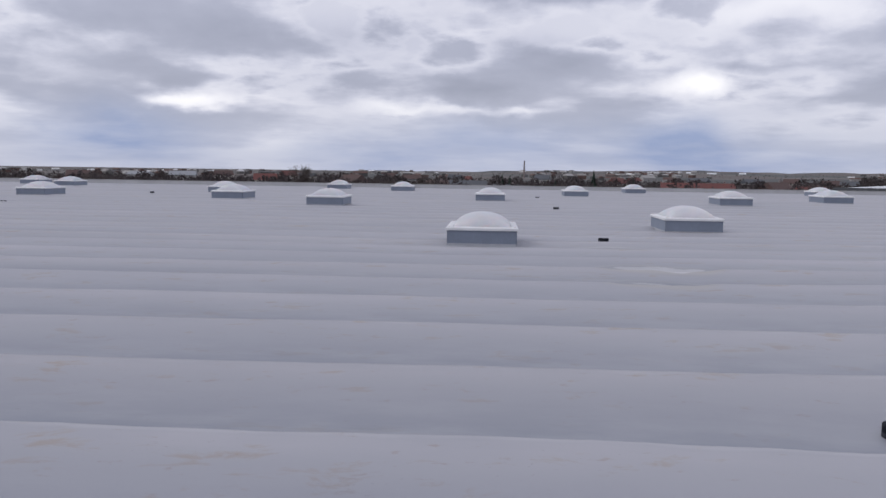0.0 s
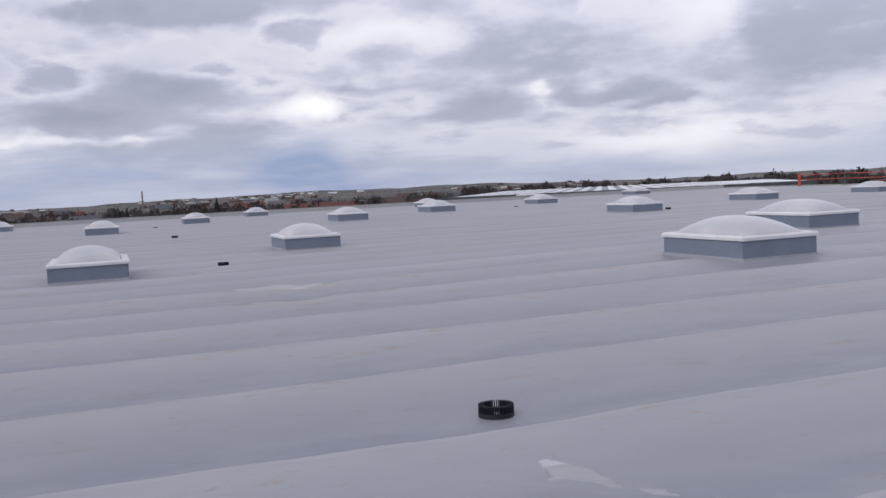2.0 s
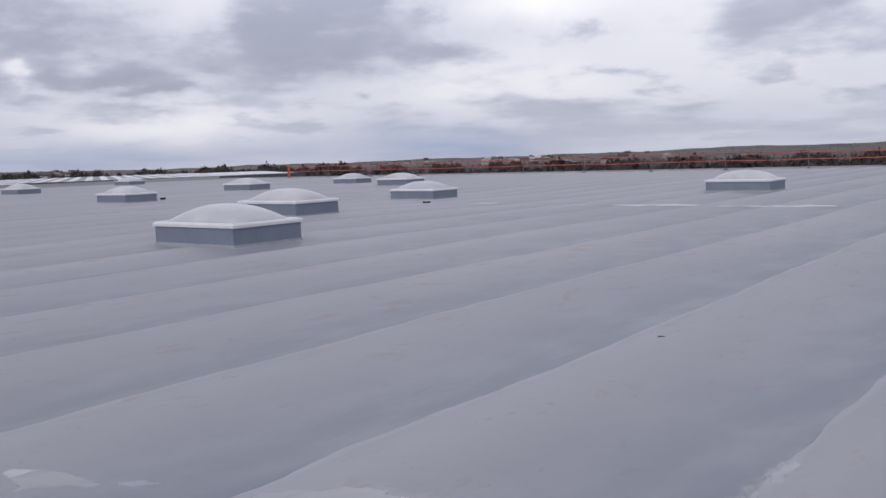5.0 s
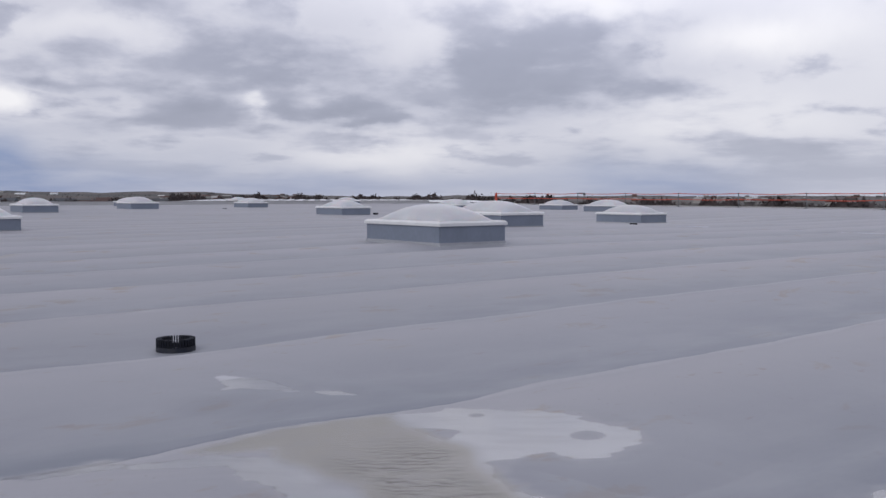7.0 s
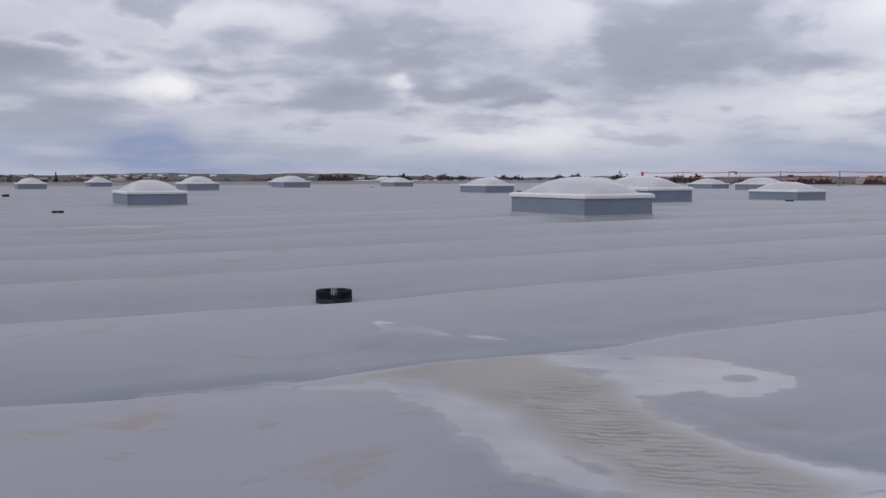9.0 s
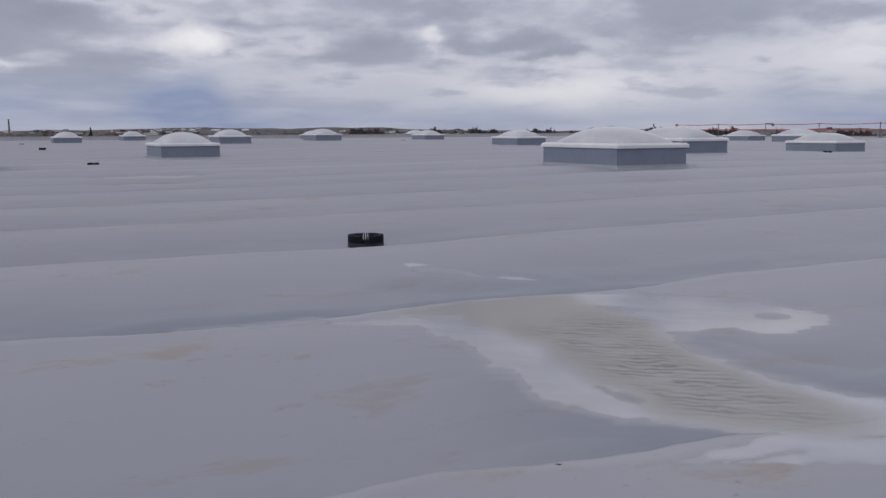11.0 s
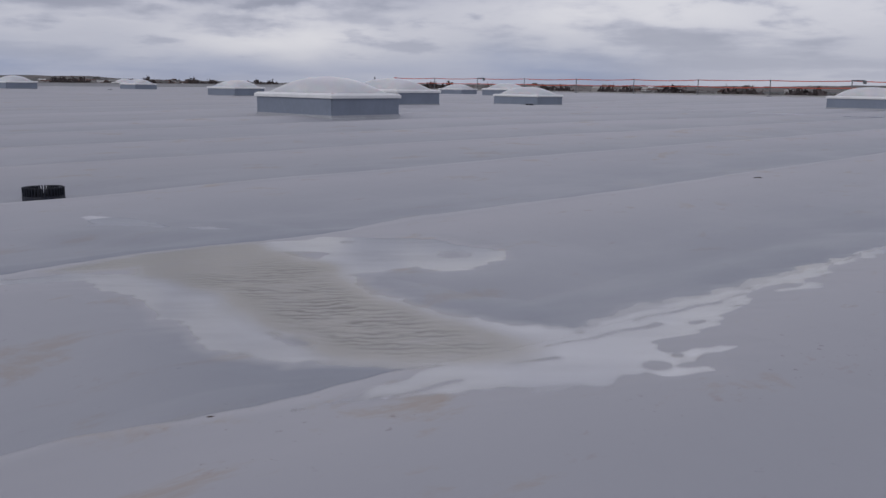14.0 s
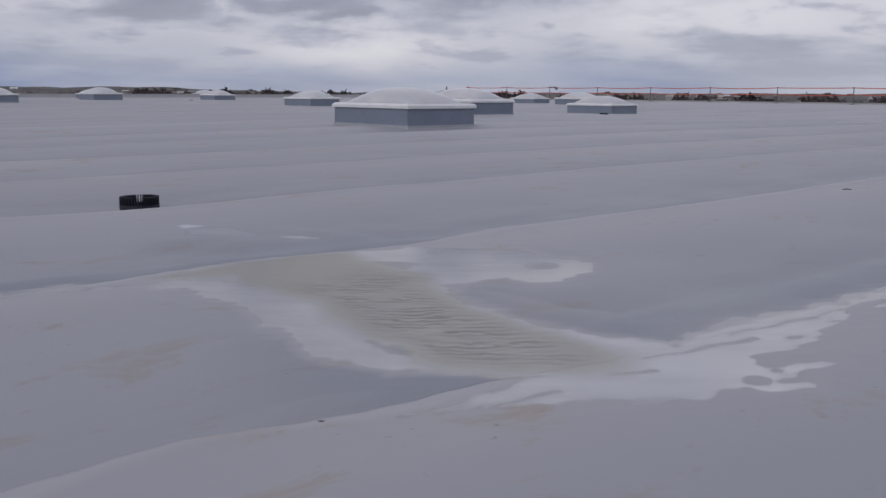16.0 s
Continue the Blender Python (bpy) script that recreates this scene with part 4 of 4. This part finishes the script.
# long red-roofed houses, then the scattered town
for az_, dist, w, d, eaves, rise, wall, tile, turn, text in (
        (11.6, 320, 11, 9, 5.6, 2.3, WALL_PALE, TILE_RED, -8, "long two-storey house with red tiled roof"),
        (13.9, 328, 12, 9, 5.6, 2.2, WALL_PALE, TILE_RED, -10, "long two-storey house with red tiled roof"),
        (17.4, 330, 9, 9, 5.6, 3.0, WALL_GREY, TILE_BROWN, 30, "grey house with brown tiled roof"),
        (19.3, 300, 8, 8, 5.0, 2.6, WALL_PALE, TILE_RED, -25, "small pale house with red tiled roof"),
        (7.9, 470, 8, 9, 5.4, 2.8, WALL_PALE, TILE_RED, 40, "pale house with red tiled roof among trees"),
        (-1.6, 300, 12, 9, 5.6, 2.2, WALL_GREY, SLATE, 4, "grey works building with dark roof"),
        (0.9, 290, 9, 8, 5.2, 1.6, WALL_PALE, SLATE, 10, "low pale building with dark roof"),
        (-3.6, 330, 8, 8, 5.2, 2.0, WALL_PALE, TILE_BROWN, 20, "pale house with brown roof"),
        (-9.0, 380, 9, 9, 5.8, 2.8, WALL_GREY, TILE_BROWN, -30, "grey house with brown tiled roof"),
        (-14.5, 420, 10, 9, 5.8, 2.8, WALL_PALE, TILE_RED, 15, "pale house with red tiled roof"),
        (-19.5, 520, 14, 10, 6.5, 2.2, WALL_GREY, GREY_SHEET, 12, "grey works building with grey sheet roof"),
        (-22.0, 540, 12, 10, 6.5, 1.8, WALL_GREY, GREY_SHEET, -6, "grey works building with grey sheet roof"),
        (-25.5, 460, 10, 9, 6.0, 2.6, WALL_GREY, TILE_BROWN, 22, "grey house with brown tiled roof"),
        (44.5, 260, 9, 8, 5.0, 2.4, WALL_PALE, TILE_RED, 12, "pale house with red tiled roof"),
        (47.2, 280, 10, 9, 5.0, 2.4, WALL_GREY, TILE_RED, -20, "grey house with red tiled roof"),
        (49.6, 300, 9, 8, 5.2, 2.6, WALL_PALE, TILE_RED, 35, "pale house with red tiled roof"),
        (60.2, 760, 14, 10, 4.0, 2.0, WALL_GREY, GREY_SHEET, 10, "grey farm building on the hillside"),
        (63.0, 640, 12, 9, 6.0, 2.0, WALL_GREY, TILE_BROWN, -15, "grey farm building on the hillside")):
    house(az_, dist, w, d, eaves, rise, wall, tile, turn, text)
towns = random.Random(3)
for k in range(18):
    az_ = towns.uniform(-24, 22)
    house(az_, towns.uniform(430, 720), towns.uniform(8, 12), 8.5, towns.uniform(4.5, 6.5), towns.uniform(2.2, 3.2), towns.choice((WALL_PALE, WALL_GREY)),
          towns.choice((TILE_RED, TILE_BROWN, TILE_BROWN, SLATE)), towns.uniform(-60, 60), "distant small town house with pitched roof")


def shed(az, dist, w, h, turn):
    x, y = spot(az, dist)
    z = float(ground_z(np.array(dist), np.array(az)))
    ob = thing("white_shed", pose(x, y, z - 0.5, 0, 0, turn), "long white greenhouse-like shed on a far hillside", "shed", "far white sheds")
    part("wall", box_bm(-w / 2, -6, 0, w / 2, 6, h), WHITE_SHEET, ob)
    bm = bmesh.new()
    a = [bm.verts.new(v) for v in ((-w / 2, -6.3, h), (w / 2, -6.3, h), (w / 2, 0, h + 2), (-w / 2, 0, h + 2), (w / 2, 6.3, h), (-w / 2, 6.3, h))]
    for f in ((0, 1, 2, 3), (3, 2, 4, 5), (0, 3, 5), (1, 4, 2)):
        bm.faces.new([a[k] for k in f])
    part("gable_roof", bm, WHITE_SHEET, ob)


for az_, w in ((9.6, 26), (11.0, 20), (12.3, 34), (13.6, 40), (15.4, 30), (-7.8, 24), (-17.8, 30), (-19.2, 22), (55.2, 30), (58.4, 26)):
    shed(az_, 2300, w * 0.55, 2.6, -az_ + 3)

# tall works chimney
x, y = spot(2.0, 1100)
stack = thing("works_chimney", pose(x, y, GROUND - 1), "tall slender brick works chimney far behind the town", "chimney")
part("shaft", tube(bmesh.new(), (0, 0, 0), (0, 0, 23.5), 1.1, 0.8, 16), BRICK, stack)
part("crown", tube(bmesh.new(), (0, 0, 23.4), (0, 0, 24.4), 0.95, 1.0, 16), BRICK, stack)


# ---------------------------------------------------------------- neighbouring halls with striped roofs
def striped_hall(az, dist, w, depth, z, turn, along, label):
    x, y = spot(az, dist)
    ob = thing("striped_hall", pose(x, y, 0, 0, 0, turn), label, "hall", "neighbouring halls")
    part("wall", box_bm(-w / 2, 0, GROUND, w / 2, depth, z - 0.3), CLADDING, ob)
    part("flat_roof", box_bm(-w / 2 - 0.3, -0.3, z - 0.3, w / 2 + 0.3, depth + 0.3, z), GREY_SHEET, ob)
    part("eaves_trim", box_bm(-w / 2 - 0.4, -0.42, z - 0.7, w / 2 + 0.4, -0.303, z + 0.12), SLATE, ob, "dark eaves trim")
    first, pitch = None, 2.7
    count = int((w if along else depth) / pitch)
    for i in range(count):
        m = pose(-w / 2 + 1.2 + i * pitch, 1.5, z) if along else pose(-w / 2 + 1.5, 1.5 + i * pitch, z)
        if first is None:
            bm = bmesh.new()
            run = depth - 3 if along else w - 3
            prof = ((0, -0.02), (0.1, 0.06), (0.7, 0.09), (1.3, 0.06), (1.4, -0.02))
            rows = [[bm.verts.new((p, q * run, h) if along else (q * run, p, h)) for p, h in prof] for q in (0, 1)]
            for k in range(4):
                bm.faces.new((rows[0][k], rows[0][k + 1], rows[1][k + 1], rows[1][k]))
            for r in rows:
                bm.faces.new(r)
            first = part("rooflight", bm, WHITE_SHEET, ob, "white barrel rooflight strip")
            first.matrix_basis = m
        else:
            again(first, ob, m)
    return ob


striped_hall(30.5, 150, 52, 95, -0.45, -31, True, "neighbouring low hall with rows of white rooflight strips")
striped_hall(39.6, 178, 24, 80, -0.7, -36, False, "neighbouring low hall roofed in white and grey bands")


# ---------------------------------------------------------------- trees
def bare_tree(seed, height, spread):
    r = random.Random(seed)
    ob = thing("bare_tree", Matrix(), "leafless broad-crowned tree with grey-brown twigs", "tree", "trees of the town")
    part("trunk", tube(bmesh.new(), (0, 0, -0.5), (0.1, 0.1, height * 0.4), 0.28, 0.17, 8), BARK, ob)
    limbs, twigs = bmesh.new(), bmesh.new()
    for i in range(16):
        a, climb = r.uniform(0, math.tau), r.uniform(0.3, 1.0)
        base = Vector((0.05, 0.05, height * r.uniform(0.22, 0.4)))
        tip = Vector((math.cos(a) * spread * r.uniform(0.35, 0.75), math.sin(a) * spread * r.uniform(0.35, 0.75), height * (0.45 + 0.4 * climb)))
        tube(limbs, base, tip, 0.10, 0.04, 5)
        for k in range(30):
            s = base.lerp(tip, r.uniform(0.35, 1.0))
            d = Vector((r.gauss(0, 1), r.gauss(0, 1), r.gauss(0.6, 0.8))).normalized() * r.uniform(0.8, 2.3)
            tube(twigs, s, s + d, 0.05, 0.02, 3)
            tube(twigs, s + d * 0.5, s + d * 0.6 + Vector((r.gauss(0, 0.7), r.gauss(0, 0.7), r.gauss(0.4, 0.5))), 0.035, 0.015, 3)
    part("limbs", limbs, BARK, ob)
    part("crown", twigs, TWIGS, ob, "crown of bare twigs")
    return ob


def conifer(seed, height, spread):
    r = random.Random(seed)
    ob = thing("conifer", Matrix(), "dark green pointed conifer among the houses", "tree", "trees of the town")
    part("trunk", tube(bmesh.new(), (0, 0, -0.5), (0, 0, height * 0.96), 0.22, 0.03, 7), BARK, ob)
    bm = bmesh.new()
    for i in range(190):
        u = (i + r.random()) / 190
        z, reach = height * (0.1 + 0.9 * u), spread * (1 - u) ** 0.85 * r.uniform(0.65, 1.1) + 0.12
        a = r.uniform(0, math.tau)
        d = Vector((math.cos(a), math.sin(a), 0))
        side = Vector((-d.y, d.x, 0)) * reach * 0.3
        p = Vector((0, 0, z))
        vs = [bm.verts.new(v) for v in (p + Vector((0, 0, 0.3)), p + d * reach * 0.6 + side, p + d * reach + Vector((0, 0, -reach * 0.35)), p + d * reach * 0.6 - side, p + d * reach * 0.5 + Vector((0, 0, -0.5)))]
        for f in ((0, 1, 2), (0, 2, 3), (4, 2, 1), (4, 3, 2), (0, 4, 1), (0, 3, 4)):
            bm.faces.new([vs[k] for k in f])
    part("crown", bm, NEEDLES, ob, "dark needled crown")
    return ob


BARE = [bare_tree(s, h, w) for s, h, w in ((1, 11.5, 5.2), (2, 9.5, 4.2), (3, 8.5, 3.4))]
PINES = [conifer(s, h, w) for s, h, w in ((4, 11.5, 2.2), (5, 9.5, 2.6))]
placed = set()


def plant(source, az, dist, scale=1.0):
    x, y = spot(az, dist)
    m = pose(x, y, float(ground_z(np.array(dist), np.array(az))), 0, 0, (az * 57) % 360)
    if source in placed:
        copy_thing(source, m).scale = (scale,) * 3
    else:
        placed.add(source)
        source.matrix_basis = m
        source.scale = (scale,) * 3


plant(BARE[0], -12.4, 255, 1.12)
for az_, dist, s in ((6.4, 300, 1.0), (0.6, 300, 0.85), (1.1, 305, 0.95), (8.9, 310, 0.75), (10.2, 305, 0.7), (16.2, 305, 0.7), (21.6, 250, 0.72), (22.0, 254, 0.76), (21.1, 262, 0.7), (4.0, 300, 0.7), (-2.4, 330, 0.7)):
    plant(PINES[int(dist) % 2], az_, dist, s)
wood = random.Random(8)
for k in range(46):
    az_ = wood.uniform(-30, 23)
    plant(wood.choice(BARE), az_, wood.uniform(230, 420), wood.uniform(0.6, 0.9))


def scrub(name, az0, az1, d0, d1, count, tall, label, seed, least=0.55):
    """Many small twiggy clumps as one wood."""
    r = np.random.default_rng(seed)
    az, dist = r.uniform(az0, az1, count), r.uniform(d0, d1, count)
    h = tall * r.uniform(least, 1.1, count) * (0.88 + 0.10 * np.sin(az * 1.7) + 0.08 * np.sin(az * 5.1))
    x, y, z = dist * np.sin(np.radians(az)), dist * np.cos(np.radians(az)), ground_z(dist, az)
    per = 46
    u = r.uniform(0, 1, (count, per))
    wide = h[:, None] * 0.42 * np.sqrt(np.clip(1 - (2 * u - 0.9) ** 2, 0.05, 1))
    cx, cy = x[:, None] + r.normal(0, 0.5, (count, per)) * wide, y[:, None] + r.normal(0, 0.5, (count, per)) * wide
    cz = z[:, None] + u * h[:, None] * 0.85
    size = h[:, None] * 0.048
    tri = r.normal(0, 1, (count, per, 4, 3)) * size[..., None, None] * np.array([0.8, 0.8, 1.1])
    v = (np.stack([cx, cy, cz], -1)[:, :, None, :] + tri).reshape(-1, 3)
    i = np.arange(count * per) * 4
    f = np.concatenate([np.stack([i + a, i + b, i + c], 1) for a, b, c in ((0, 1, 2), (0, 2, 3))])
    ob = mesh_object(name, v.tolist(), f.tolist(), BUSH)
    tagged(ob, label, "woods", kind="stuff")


scrub("town_scrub", -34, 24, 250, 600, 3000, 9.2, "leafless scrub and garden trees between far houses", 21)
scrub("hill_wood", 22, 47, 330, 480, 2400, 11.2, "grey leafless wood behind the striped halls", 22)
scrub("hedge_wood", 43, 95, 140, 190, 6000, 9.9, "dark bare hedgerow below the roof edge", 23, 0.9)
scrub("slope_wood", 45, 95, 450, 900, 1400, 6.5, "bare trees along fields on the slope", 24)
scrub("ridge_wood", -35, 95, 1500, 3000, 2400, 5.0, "distant dark woods on low hills", 25)


# ---------------------------------------------------------------- specks of far villages
def build_village(t, b, pos):
    n = t.nodes.new("ShaderNodeNewGeometry").outputs["Random Per Island"]
    base = mix(t, step_range(t, n, 0.25, 0.30), (0.11, 0.06, 0.05), (0.36, 0.35, 0.34))
    base = mix(t, step_range(t, n, 0.55, 0.60), base, (0.10, 0.095, 0.095))
    base = mix(t, step_range(t, n, 0.90, 0.93), base, (0.72, 0.72, 0.72))
    grime = noise_tex(t, pos, 0.4, 3.0)
    t.links.new(mix(t, math_node(t, "MULTIPLY", grime, 0.3), base, (0.1, 0.095, 0.09)), b.inputs["Base Color"])
    b.inputs["Roughness"].default_value = 0.85


def village(name, az0, az1, d0, d1, count, label, seed):
    r = np.random.default_rng(seed)
    verts, faces = [], []
    hubs = r.uniform(az0, az1, max(4, count // 22))
    for _ in range(count):
        az, dist = r.choice(hubs) + r.normal(0, 1.1), r.uniform(d0, d1)
        w, d, h, up, turn = r.uniform(4, 9), 3.5, r.uniform(3.0, 5.5), r.uniform(1.2, 2.6), r.uniform(0, math.tau)
        x, y, z = dist * math.sin(radians(az)), dist * math.cos(radians(az)), float(ground_z(np.array(dist), np.array(az))) - 0.5
        for mesh_part in (((-w, -d, 0), (w, -d, 0), (w, d, 0), (-w, d, 0), (-w, -d, h), (w, -d, h), (w, d, h), (-w, d, h)),
                          ((-w - 0.3, -d - 0.3, h - 0.1), (w + 0.3, -d - 0.3, h - 0.1), (w + 0.3, d + 0.3, h - 0.1), (-w - 0.3, d + 0.3, h - 0.1), (-w, 0, h + up), (w, 0, h + up))):
            o = len(verts)
            verts += [(x + px * math.cos(turn) - py * math.sin(turn), y + px * math.sin(turn) + py * math.cos(turn), z + pz) for px, py, pz in mesh_part]
            shape = ((0, 1, 5, 4), (1, 2, 6, 5), (2, 3, 7, 6), (3, 0, 4, 7)) if len(mesh_part) == 8 else ((0, 1, 5, 4), (2, 3, 4, 5), (1, 2, 5), (3, 0, 4))
            faces += [tuple(o + q for q in f) for f in shape]
    tagged(mesh_object(name, verts, faces, VILLAGE), label, "village", kind="stuff")


VILLAGE = material("weathered_walls_and_roofs", build_village)
village("far_village", -34, 30, 900, 2700, 330, "pale and red-roofed houses scattered over far low hills", 31)
village("hill_village", 44, 80, 1000, 2600, 40, "scattered small houses on a far brown hillside", 32)
